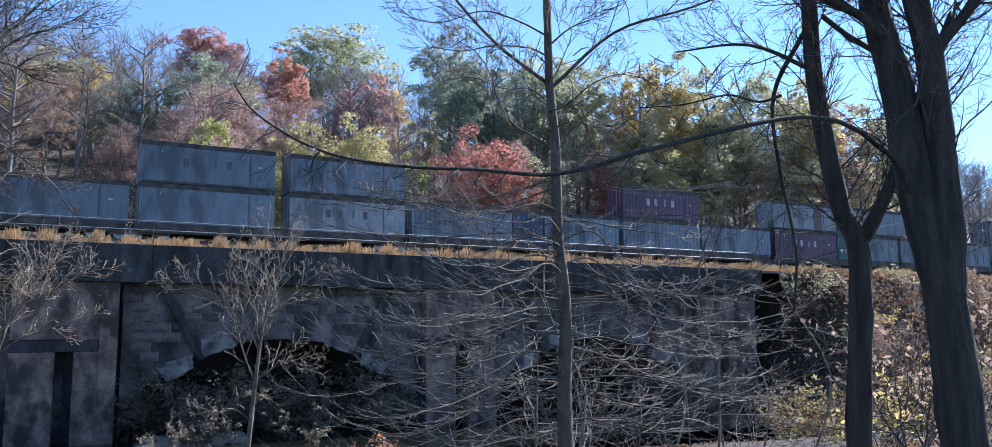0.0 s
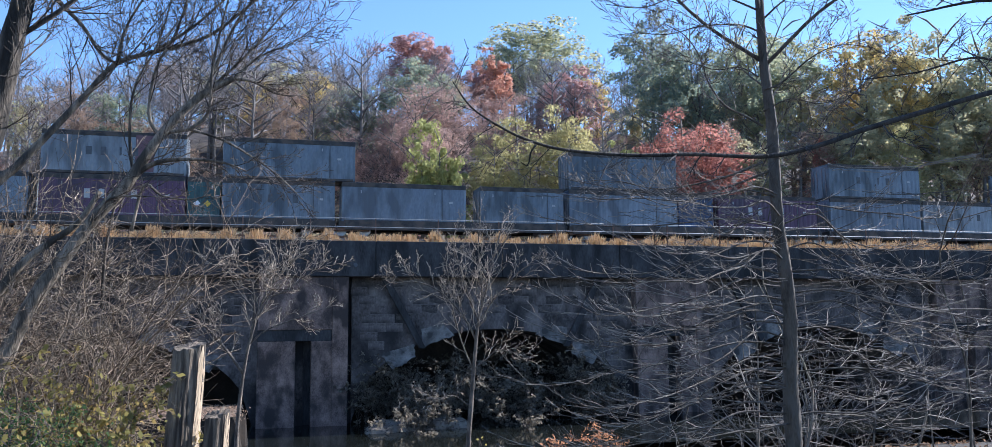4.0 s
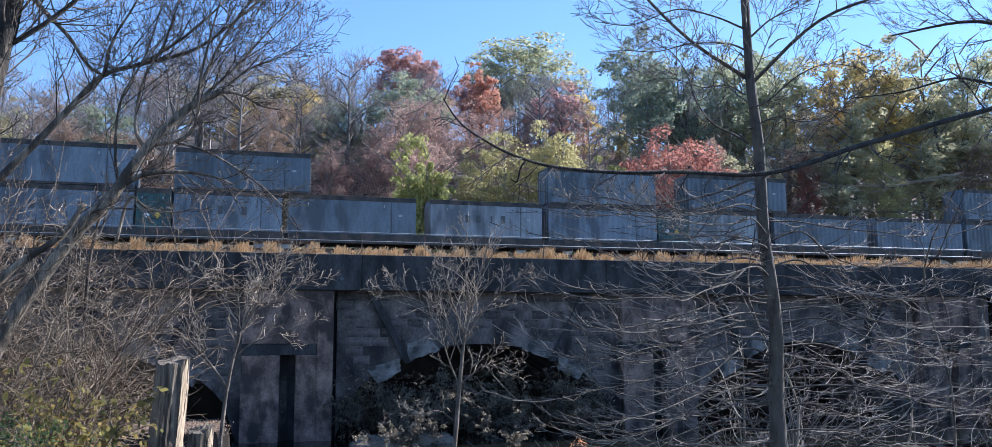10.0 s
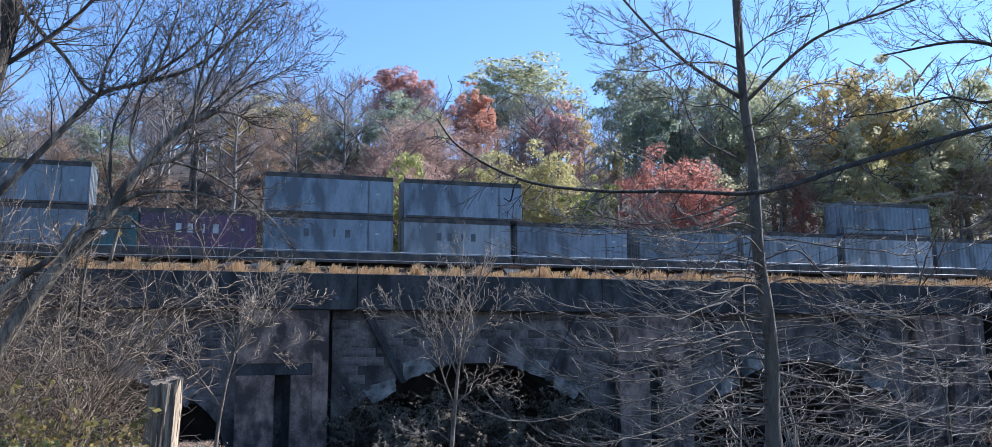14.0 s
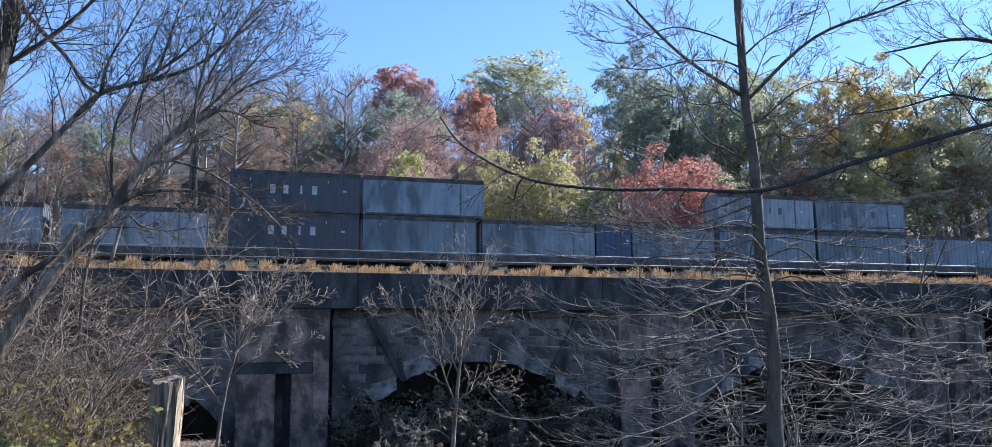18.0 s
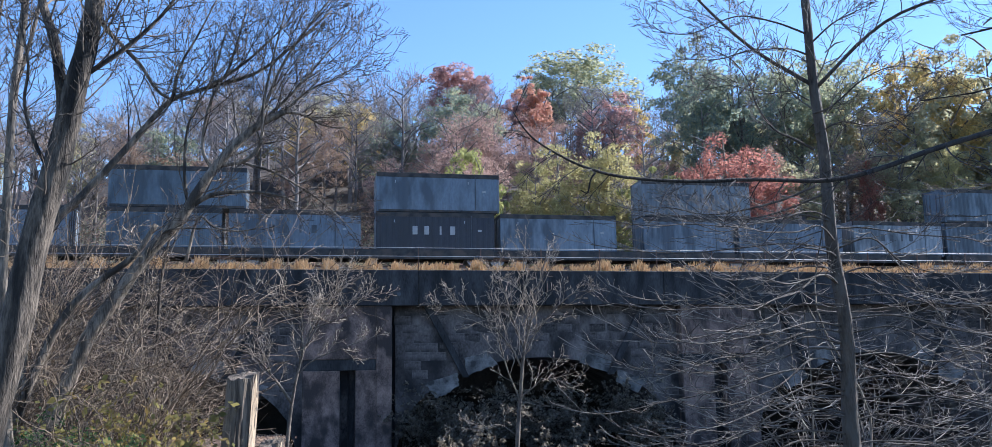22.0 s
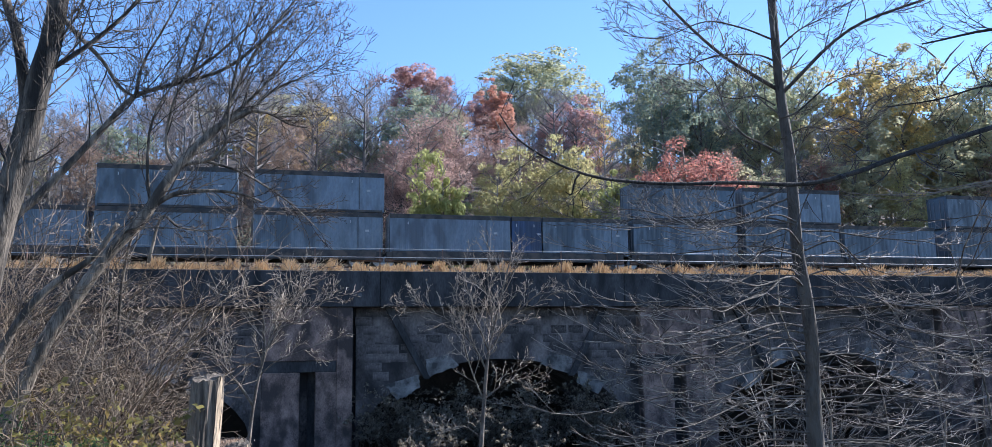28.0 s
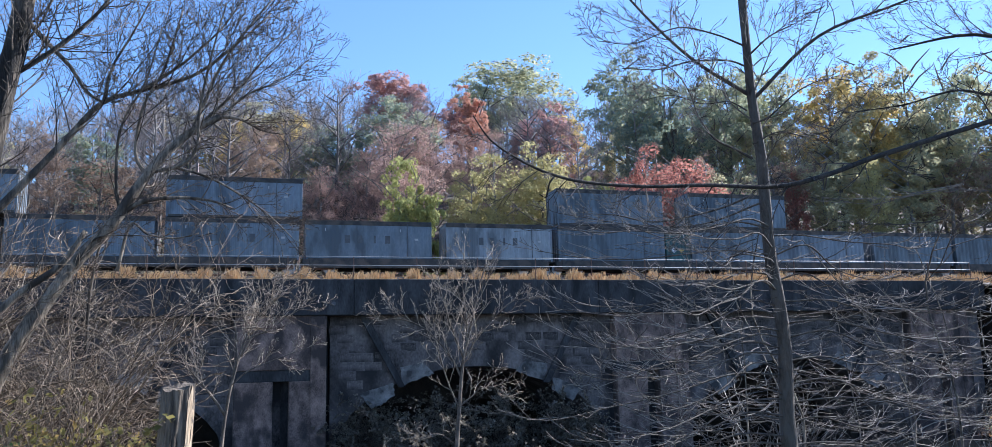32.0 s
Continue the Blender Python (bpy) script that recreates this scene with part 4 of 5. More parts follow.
# the wood between and behind them
rng = random.Random(11)
spots = []
for _ in range(6000):
    x, y = rng.uniform(-75, 150), rng.uniform(76, 160)
    if any((x - a) ** 2 + (y - b) ** 2 < (3.4 + (y - 77) * 0.03) ** 2 for a, b in spots):
        continue
    if any(y < b + 1 and abs(x - a * y / b) < w * 0.9 for a, b, w in FEATURED if a > 5) and rng.random() < (0.93 if y < 84 else 0.8):
        continue
    spots.append((x, y))
    if len(spots) >= 420:
        break
spots.sort(key=lambda p: p[1])
far_v, far_f = [], []
for k, (x, y) in enumerate(spots):
    key = rng.choices(["bare", "bare_tall", "russet", "olive", "mauve", "dark_green", "gold"], [6, 7, 3.0, 1.6 + (x > 45) * 1.2, 2.4, 0.4, 0.6 + (x > 45) * 0.5])[0]
    s = rng.uniform(0.72, 0.92) * (0.85 if x < -10 else 1.0) * (1.12 if y < 100 else 0.92)
    if -5 < x < 42 and y > 108:
        key = rng.choices(["bare", "bare_tall", "russet"], [4, 5, 1])[0]
    if k < 200:
        plant(key, x, y, s, rng.uniform(0.85, 1.1), rng.uniform(0, 6.28), rng.randrange(2))
        continue
    base, tall = Vector((x, y, height(x, y))), 17 * s
    t = Tubes()
    t.add([base, base + Vector((rng.uniform(-0.4, 0.4), 0, tall * 0.5)), base + Vector((rng.uniform(-0.8, 0.8), 0, tall))], [0.2, 0.13, 0.03], 4, False)
    for _ in range(20):
        p = base + Vector((0, 0, tall * rng.uniform(0.35, 0.95)))
        a = rng.uniform(0, 6.283)
        d = Vector((math.cos(a), math.sin(a), rng.uniform(0.4, 1.3)))
        shoot(t, rng, p, d, tall * rng.uniform(0.14, 0.26), 0.05, 1, 4, 0, 0.05, 0.2, 0.8, 0.02, most=3)
    o = len(far_v)
    far_v += t.v
    far_f += [tuple(o + q for q in face) for face in t.f]
tagged(piece("far_woods", mesh_of("far_woods", far_v, far_f, M["twig_hill"])), "leafless grey woods along the hilltop", "woods", kind="stuff")

# low growth at the foot of the hill
for mat, count, size in (("mauve", 800, 0.10), ("russet", 520, 0.11), ("olive", 420, 0.11)):
    cs = []
    for _ in range(count):
        x, y = rng.uniform(-65, 112), 70.5 + 22 * rng.random() ** 1.5
        z, q = height(x, y), rng.uniform(1.2, 3.6)
        for _ in range(3):
            cs.append((x + rng.gauss(0, 0.9), y + rng.gauss(0, 0.9), z + q * rng.random()))
    tagged(piece("undergrowth", leaves(rng, cs, 24, size, 0.5, M["leaf_" + mat], "undergrowth", 0.9)), "tangled autumn undergrowth at the foot of the hill", "undergrowth", kind="stuff")
for mat, count in (("scrub", 520), ("dark_green", 220)):     # shaded thicket below the left part of the wood
    cs = []
    for _ in range(count):
        x, y = rng.uniform(-42, 9), 71 + 20 * rng.random()
        z, q = height(x, y), rng.uniform(1.5, 4.2)
        for _ in range(3):
            cs.append((x + rng.gauss(0, 0.9), y + rng.gauss(0, 0.9), z + q * rng.random()))
    tagged(piece("undergrowth", leaves(rng, cs, 20, 0.1, 0.5, M["leaf_" + mat], "undergrowth", 0.9)), "dark tangled thicket below the leafless trees", "undergrowth", kind="stuff")
# trees beyond the right end of the wall
for x, y, key, s in ((72, 44, "russet", 0.7), (80, 50, "bare", 0.9), (66, 36, "bare", 0.8), (88, 40, "olive", 0.8), (78, 30, "bare_tall", 0.8), (95, 52, "russet", 0.9), (62, 47, "mauve", 0.5)):
    plant(key, x, y, s, 1.0, x, int(x))

# ---------------------------------------------------------------- near trees


def grow_along(tw, r, pts, rad, n, length, lo=0.2, hi=1.0, depth=2, kids=5, flat=0.5, lift=0.3, upward=0.2, fork=0.7, thin=0.004, toward=(0, 0, 0), wob=0.08, shrink=0.55, spread=0.66):
    """Shoots along a limb, spaced evenly, bowed by lift and drawn toward a side."""
    turn = r.uniform(0, 6.283)
    for k in range(n):
        t = (lo + (hi - lo) * (k + r.random()) / n) * (len(pts) - 1)
        i = min(len(pts) - 2, int(t))
        p = pts[i].lerp(pts[i + 1], t - i)
        dd = (pts[i + 1] - pts[i]).normalized()
        turn += 2.4
        side = Vector((math.cos(turn), math.sin(turn), r.gauss(0, 1) * (1 - flat) + upward)) + Vector(toward)
        side = side - dd * side.dot(dd) * 0.8
        side.normalize()
        a = fork * r.uniform(0.75, 1.3)
        wand(tw, r, p, dd * math.cos(a) + side * math.sin(a), length * r.uniform(0.45, 1.2) * (1.1 - 0.45 * t / len(pts)), max(thin, min(0.013, rad[i] * 0.42)), depth, kids, (r.gauss(0, 0.25), r.gauss(0, 0.25), lift), wob, spread, thin, shrink, flat)


def near_tree(name, label, trunk_stems, limbs, bark, twigmat, fans, group="trees on the near bank", seed=1, dead_leaves=0):
    """Trunk stems and limbs by their course; fans: (course, count, length, options) of twigs."""
    r = random.Random(seed)
    ob = thing(name, label, "tree", group)
    base = Vector(trunk_stems[0][0][0])
    ob.location = base
    courses = []
    for nm, rows in (("trunk", trunk_stems), ("limb", limbs)):
        for pts, r0, r1 in rows:
            t = Tubes()
            c = stem(t, [Vector(p) - base for p in pts], r0, r1, 26 if nm == "trunk" else 8, 12 if nm == "trunk" else 5, r, 0.015, 0.13 if nm == "trunk" else 0.08)
            courses.append(c)
            piece(nm, t.mesh(nm, M[bark]), ob)
    tw = Tubes()
    for k, n, ln, opt in fans:
        grow_along(tw, r, courses[k][0], courses[k][1], n, ln, **opt)
    piece("branchwork", tw.mesh("branchwork", M[twigmat], False), ob, kind="stuff")
    if dead_leaves:
        cs = [tw.v[r.randrange(len(tw.v))] for _ in range(dead_leaves)]
        piece("foliage", leaves(r, [c for c in cs if c.z + base.z > 2.2], 2, 0.009, 0.03, M["leaf_litter"], "foliage"), ob, "small shrivelled brown leaves")
    return ob


SLIM = [(5.72, 8.57, -2.6), (5.66, 8.6, -1.05), (5.68, 8.58, 0.12), (5.61, 8.62, 1.17), (5.6, 8.63, 2.22), (5.55, 8.66, 3.09), (5.53, 8.68, 4.31), (5.5, 8.7, 6.2)]
H = dict(flat=0.6, lift=0.35, upward=0.25, fork=0.75, kids=6, thin=0.0034, wob=0.12)
LEVEL = dict(flat=0.93, lift=0.22, upward=0.06, fork=0.5, kids=5, thin=0.003, wob=0.09, depth=1, spread=0.5)
r = random.Random(77)
boughs = [([(5.55, 8.66, 3.05), (4.95, 9.03, 3.64), (4.35, 9.34, 4.45), (3.9, 9.6, 5.3)], 0.026, 0.010),
          ([(5.55, 8.66, 3.0), (6.22, 8.19, 3.7), (6.94, 7.59, 3.95), (7.8, 6.9, 4.3)], 0.024, 0.009),
          ([(5.6, 8.63, 1.75), (4.9, 8.9, 1.5), (4.2, 9.2, 1.52), (3.3, 9.5, 1.7)], 0.014, 0.004),
          ([(5.47, 8.62, 2.26), (5.28, 8.67, 2.38), (5.03, 8.71, 2.51), (4.86, 8.76, 2.79), (4.8, 8.81, 3.08), (4.64, 8.85, 3.36), (4.38, 8.9, 3.52)], 0.016, 0.004),
          ([(5.5, 8.62, 2.7), (5.69, 8.54, 2.77), (6.07, 8.46, 3.09), (6.42, 8.38, 3.24), (6.8, 8.3, 3.21)], 0.014, 0.004),
          ([(5.53, 8.66, 3.42), (5.28, 8.72, 3.51), (4.81, 8.78, 3.48), (4.42, 8.84, 3.37), (3.96, 8.9, 3.37)], 0.013, 0.004),
          ([(5.56, 8.66, 3.58), (5.78, 8.53, 3.79), (6.04, 8.4, 3.92)], 0.014, 0.006),
          ([(5.49, 8.62, 2.44), (5.79, 8.51, 2.58), (6.14, 8.41, 2.52), (6.67, 8.3, 2.69)], 0.011, 0.004),
          ([(5.51, 8.66, 3.69), (5.14, 8.75, 3.85), (4.69, 8.83, 3.92), (4.14, 8.91, 3.7), (3.69, 9.0, 3.73)], 0.013, 0.004),
          ([(5.46, 8.64, 2.86), (5.27, 8.73, 2.99), (4.98, 8.82, 2.97), (4.61, 8.91, 3.08), (4.24, 9.0, 3.02)], 0.01, 0.003),
          ([(5.43, 8.6, 1.82), (4.97, 8.68, 1.64), (4.23, 8.75, 1.49), (3.75, 8.82, 1.57), (3.41, 8.9, 1.59)], 0.016, 0.004)]
n_up = len(boughs)
for k in range(34):                # level boughs to both sides, drooping and turned up at the tip
    z = 1.5 - 2.75 * (k + r.random()) / 34
    side = -1 if k % 3 < 2 else 1
    a = r.uniform(-0.45, 0.3)
    ln = r.uniform(2.3, 3.9) if side < 0 else r.uniform(1.7, 3.0)
    w = Vector((side * math.cos(a), math.sin(a) - (0.34 if side < 0 else 0.15), 0)).normalized()
    p = Vector((5.64, 8.6, z))
    drop = r.uniform(0.1, 0.42)
    course = [p]
    for q, fall in ((0.2, -0.25), (0.42, 0.35), (0.63, 0.8), (0.83, 1.0), (1.0, 0.72)):
        course.append(p + w * ln * q + Vector((r.gauss(0, 0.04), r.gauss(0, 0.06), -drop * fall + r.gauss(0, 0.03))))
    boughs.append(([tuple(c) for c in course], 0.0115, 0.0035))
near_tree("young_tree", "slim grey leafless tree with wide flat branches", [(SLIM, 0.095, 0.04)], boughs, "bark_mid", "twig",
          [(0, 10, 1.2, dict(H, lo=0.55)), (1, 14, 1.1, H), (2, 14, 1.1, H), (3, 16, 0.8, H)] + [(4 + k, 12, 0.85, H) for k in range(n_up - 3)]
          + [(1 + n_up + k, 13, 0.8, dict(LEVEL, lo=0.18)) for k in range(34)], seed=3)

B = dict(flat=0.3, lift=0.25, upward=0.2, fork=0.75, kids=6, wob=0.11, thin=0.0022)
near_tree("twin_trunk_tree", "dark-barked leafless tree with two leaning trunks",
          [([(7.78, 4.95, -2.2), (7.74, 4.97, -1.11), (7.71, 5.02, 0.11), (7.62, 5.15, 1.04), (7.54, 5.27, 2.33), (7.44, 5.41, 3.36), (7.3, 5.6, 5.2)], 0.23, 0.12),
           ([(7.71, 5.02, 0.3), (7.75, 5.0, 1.0), (7.74, 5.0, 1.65), (7.72, 5.02, 2.62), (7.66, 5.1, 3.3), (7.5, 5.3, 5.2)], 0.17, 0.11)],
          [([(7.58, 5.2, 1.2), (7.11, 5.05, 1.57), (6.7, 4.94, 1.67), (6.31, 4.82, 1.73), (5.79, 4.71, 1.75), (5.08, 4.6, 1.64), (3.67, 4.46, 1.23), (3.17, 4.41, 1.06), (2.76, 4.37, 0.96), (2.26, 4.32, 0.94), (1.85, 4.28, 0.91), (1.46, 4.23, 0.91), (1.23, 4.18, 0.94), (1.05, 4.14, 1.0), (0.89, 4.09, 1.08), (0.79, 4.05, 1.19)], 0.027, 0.0032),
           ([(1.26, 4.18, 0.92), (1.23, 4.17, 0.88), (1.21, 4.17, 0.81), (1.17, 4.16, 0.82)], 0.006, 0.0028),
           ([(7.72, 5.02, 2.7), (8.1, 4.7, 3.3), (8.5, 4.3, 4.3)], 0.07, 0.03),
           ([(7.5, 5.35, 3.0), (7.2, 6.0, 3.7), (6.6, 6.6, 4.2)], 0.05, 0.015),
           ([(7.26, 5.9, 3.32), (7.43, 5.7, 3.05), (7.7, 5.5, 2.81), (7.8, 5.3, 2.52)], 0.028, 0.03),
           ([(7.25, 5.2, 2.86), (7.07, 5.3, 3.09), (6.73, 5.4, 3.22), (6.52, 5.5, 3.41)], 0.05, 0.03),
           ([(7.02, 6.3, 2.52), (6.92, 6.53, 2.49), (6.67, 6.75, 2.59), (6.23, 6.97, 2.48), (5.78, 7.2, 2.44)], 0.018, 0.005)],
          "bark_dark", "twig_dark",
          [(2, 22, 0.34, dict(B, lo=0.3, upward=-0.6, lift=-0.2, depth=1, thin=0.002)), (2, 8, 0.6, dict(B, lo=0.1, hi=0.5, thin=0.0025)), (4, 32, 1.3, B), (5, 28, 1.2, B), (0, 20, 1.4, dict(B, lo=0.5)), (1, 32, 1.5, dict(B, lo=0.35)), (6, 8, 0.8, B), (7, 14, 1.1, B), (8, 14, 0.8, B)], seed=5, dead_leaves=2600)
near_tree("forked_tree", "dark leafless tree forked above the bank",
          [([(7.86, 6.2, -2.4), (7.84, 6.21, -1.26), (7.89, 6.14, 0.13), (7.9, 6.13, 0.92), (7.81, 6.24, 1.32), (7.72, 6.36, 2.26), (7.68, 6.41, 3.01), (7.67, 6.42, 3.77), (7.6, 6.5, 5.3)], 0.14, 0.08)],
          [([(7.9, 6.14, 0.88), (8.02, 5.97, 1.22), (8.15, 5.79, 1.7), (8.3, 5.6, 2.4), (8.6, 5.3, 3.4)], 0.09, 0.04),
           ([(7.66, 6.5, 3.4), (7.4, 6.75, 2.7), (7.42, 6.75, 1.9), (7.52, 6.65, 0.9), (7.5, 6.7, 0.2)], 0.03, 0.012),
           ([(7.70, 6.38, 2.9), (7.2, 6.9, 3.3), (6.6, 7.5, 3.3)], 0.03, 0.008)],
          "bark_dark", "twig_dark",
          [(0, 34, 1.4, dict(B, lo=0.35)), (1, 26, 1.3, B), (2, 10, 0.7, dict(B, lift=-0.3)), (3, 14, 0.8, B)], seed=6, dead_leaves=2600)

U = dict(flat=0.0, lift=0.5, upward=0.35, fork=0.85, kids=6, wob=0.08, thin=0.0038, toward=(0.25, 0, 0.1), shrink=0.58, spread=0.85)
F = dict(flat=0.2, lift=0.15, upward=0.1, fork=0.75, kids=5, wob=0.11, thin=0.004)
near_tree("multi_stem_tree", "leafless grey-brown tree with several leaning lichen-spotted stems",
          [([(-3.86, 12.2, -1.83), (-3.98, 12.22, -1.32), (-4.11, 12.24, -0.46), (-4.2, 12.26, 0.37), (-4.25, 12.28, 1.22), (-4.27, 12.3, 2.09), (-4.29, 12.32, 2.72), (-4.3, 12.34, 3.44), (-4.27, 12.36, 4.28), (-4.25, 12.38, 4.85), (-4.26, 12.4, 5.62)], 0.068, 0.045),
           ([(-4.23, 13.3, -1.91), (-4.1, 13.34, -1.52), (-3.75, 13.38, -0.59), (-3.39, 13.42, 0.34), (-3.01, 13.46, 0.99), (-2.66, 13.5, 1.55), (-2.24, 13.54, 2.09), (-1.82, 13.58, 2.82), (-1.46, 13.62, 3.3), (-1.15, 13.66, 3.62), (-0.74, 13.7, 3.89)], 0.135, 0.05)],
          [([(-4.44, 13.3, -1.29), (-4.33, 13.35, -0.93), (-4.14, 13.4, -0.28), (-3.83, 13.45, 0.49), (-3.45, 13.5, 1.02), (-2.89, 13.55, 1.49), (-2.6, 13.6, 1.99)], 0.085, 0.04),
           ([(-4.25, 13.2, -0.67), (-4.24, 13.3, 0.59), (-4.02, 13.4, 1.87), (-3.7, 13.5, 2.33), (-3.3, 13.6, 2.89), (-2.88, 13.7, 3.49), (-2.49, 13.8, 4.03), (-1.97, 13.9, 4.29), (-1.2, 14.0, 4.63), (-0.57, 14.1, 5.23), (0.0, 14.2, 5.88)], 0.085, 0.016),
           ([(-3.64, 13.1, 5.35), (-3.4, 13.2, 4.97), (-3.2, 13.3, 4.75), (-2.9, 13.4, 4.45), (-2.67, 13.5, 4.1), (-2.43, 13.6, 3.96)], 0.045, 0.022),
           ([(-2.23, 13.6, 2.14), (-1.96, 13.54, 2.37), (-1.66, 13.48, 2.48), (-1.17, 13.42, 2.5), (-0.78, 13.36, 2.44), (-0.49, 13.3, 2.32)], 0.05, 0.012),
           ([(-1.71, 13.6, 2.93), (-1.3, 13.56, 3.04), (-1.08, 13.52, 3.32), (-1.05, 13.48, 3.96), (-0.9, 13.44, 4.8), (-0.7, 13.4, 5.66)], 0.035, 0.012),
           ([(-1.17, 13.7, 3.61), (-0.99, 13.75, 4.15), (-0.74, 13.8, 4.81), (-0.32, 13.85, 5.52), (0.04, 13.9, 6.05)], 0.035, 0.012),
           ([(-1.8, 13.6, 2.86), (-1.97, 13.65, 3.23), (-1.89, 13.7, 3.98), (-1.61, 13.75, 4.65), (-1.37, 13.8, 5.67)], 0.032, 0.012),
           ([(-2.15, 13.6, 2.22), (-2.22, 13.57, 2.9), (-2.17, 13.55, 3.61), (-1.85, 13.53, 4.35), (-1.65, 13.5, 5.2)], 0.028, 0.01),
           ([(-1.4, 13.6, 3.01), (-0.9, 13.5, 2.85), (-0.39, 13.4, 2.55), (0.01, 13.3, 2.24), (0.35, 13.2, 1.89)], 0.026, 0.007),
           ([(-0.74, 13.7, 3.89), (-0.43, 13.7, 3.85), (-0.12, 13.7, 3.69), (0.21, 13.7, 3.64)], 0.035, 0.009),
           ([(-2.45, 13.6, 3.97), (-2.35, 13.67, 4.58), (-2.1, 13.73, 5.15), (-1.8, 13.8, 5.91)], 0.028, 0.01),
           ([(-1.96, 13.8, 4.26), (-1.38, 13.87, 4.75), (-0.79, 13.93, 5.43), (-0.44, 14.0, 6.05)], 0.028, 0.01),
           ([(-0.74, 13.7, 3.89), (-0.34, 13.77, 4.3), (0.18, 13.83, 4.6), (0.71, 13.9, 5.08)], 0.026, 0.006),
           ([(-4.32, 12.4, 3.64), (-4.22, 12.43, 4.12), (-4.12, 12.47, 4.75), (-4.08, 12.5, 5.3)], 0.035, 0.02),
           ([(-4.66, 13.2, 1.96), (-4.81, 13.24, 2.72), (-4.93, 13.28, 3.4), (-5.09, 13.32, 4.08), (-5.23, 13.36, 4.78), (-5.39, 13.4, 5.49)], 0.04, 0.02),
           ([(-5.04, 13.6, 2.02), (-5.21, 13.65, 2.89), (-5.15, 13.7, 3.8), (-5.09, 13.75, 4.74), (-5.04, 13.8, 5.59)], 0.035, 0.018),
           ([(-2.13, 13.5, 1.39), (-1.97, 13.45, 2.08), (-1.72, 13.4, 1.93), (-1.34, 13.35, 1.87), (-1.0, 13.3, 1.94)], 0.025, 0.008),
           ([(-2.63, 13.4, 1.53), (-2.41, 13.33, 1.85), (-1.99, 13.27, 1.89), (-1.65, 13.2, 1.87)], 0.022, 0.006),
           ([(-2.61, 14.2, 0.25), (-2.59, 14.13, 1.05), (-2.49, 14.07, 1.75), (-2.37, 14.0, 2.05)], 0.028, 0.014),
           ([(-1.16, 13.8, 3.66), (-0.55, 13.9, 4.35), (-0.04, 14.0, 5.06), (0.55, 14.1, 5.77)], 0.03, 0.008)],
          "bark_grey", "twig_brown",
          [(0, 14, 1.3, dict(U, lo=0.4)), (1, 10, 1.4, dict(U, lo=0.6)), (2, 8, 1.0, dict(F, lo=0.4)), (3, 26, 1.9, dict(U, lo=0.45)), (4, 10, 1.0, U)]
          + [(5, 14, 0.9, F), (6, 18, 1.5, dict(U, lo=0.35)), (7, 18, 1.6, dict(U, lo=0.15)), (8, 16, 1.5, dict(U, lo=0.3)), (9, 14, 1.4, dict(U, lo=0.3)), (10, 18, 0.9, F), (11, 12, 0.7, F),
             (12, 14, 1.4, U), (13, 16, 1.5, U), (14, 22, 1.4, dict(U, lo=0.1)), (15, 10, 1.3, U), (16, 12, 1.3, dict(U, lo=0.3)), (17, 12, 1.3, dict(U, lo=0.3)), (18, 12, 0.6, F), (19, 8, 0.6, F),
             (20, 12, 0.8, F), (21, 18, 1.4, U)], seed=8)
near_tree("bare_tree", "dark leafless tree with furrowed bark beside the path",
          [([(-3.27, 8.8, -1.25), (-3.17, 8.8, -0.85), (-3.04, 8.8, -0.21), (-2.93, 8.8, 0.43), (-2.83, 8.8, 1.13), (-2.71, 8.8, 1.69), (-2.61, 8.8, 2.28), (-2.55, 8.8, 2.68), (-2.47, 8.8, 3.09), (-2.43, 8.8, 3.49), (-2.4, 8.8, 4.12)], 0.165, 0.085)],
          [([(-2.65, 8.85, 2.17), (-2.7, 8.89, 2.63), (-2.82, 8.93, 3.19), (-2.94, 8.96, 3.52), (-3.08, 9.0, 4.01)], 0.065, 0.035),
           ([(-2.53, 8.8, 2.74), (-2.16, 8.87, 3.08), (-1.84, 8.93, 3.46), (-1.64, 9.0, 3.82)], 0.03, 0.014),
           ([(-2.69, 8.8, 1.7), (-2.88, 8.78, 2.07), (-2.99, 8.75, 2.45), (-2.97, 8.72, 2.83), (-3.07, 8.7, 3.27)], 0.022, 0.01),
           ([(-2.58, 8.8, 2.38), (-2.46, 8.83, 2.69), (-2.44, 8.85, 3.04), (-2.27, 8.88, 3.4), (-2.16, 8.9, 3.77)], 0.018, 0.008)],
          "bark_furrowed", "twig_brown", [(0, 14, 1.1, dict(U, lo=0.45, thin=0.003)), (1, 10, 0.9, dict(U, thin=0.003)), (2, 14, 0.9, dict(U, thin=0.003)), (3, 12, 0.8, dict(U, thin=0.003)), (4, 12, 0.8, dict(U, thin=0.003))], seed=18)

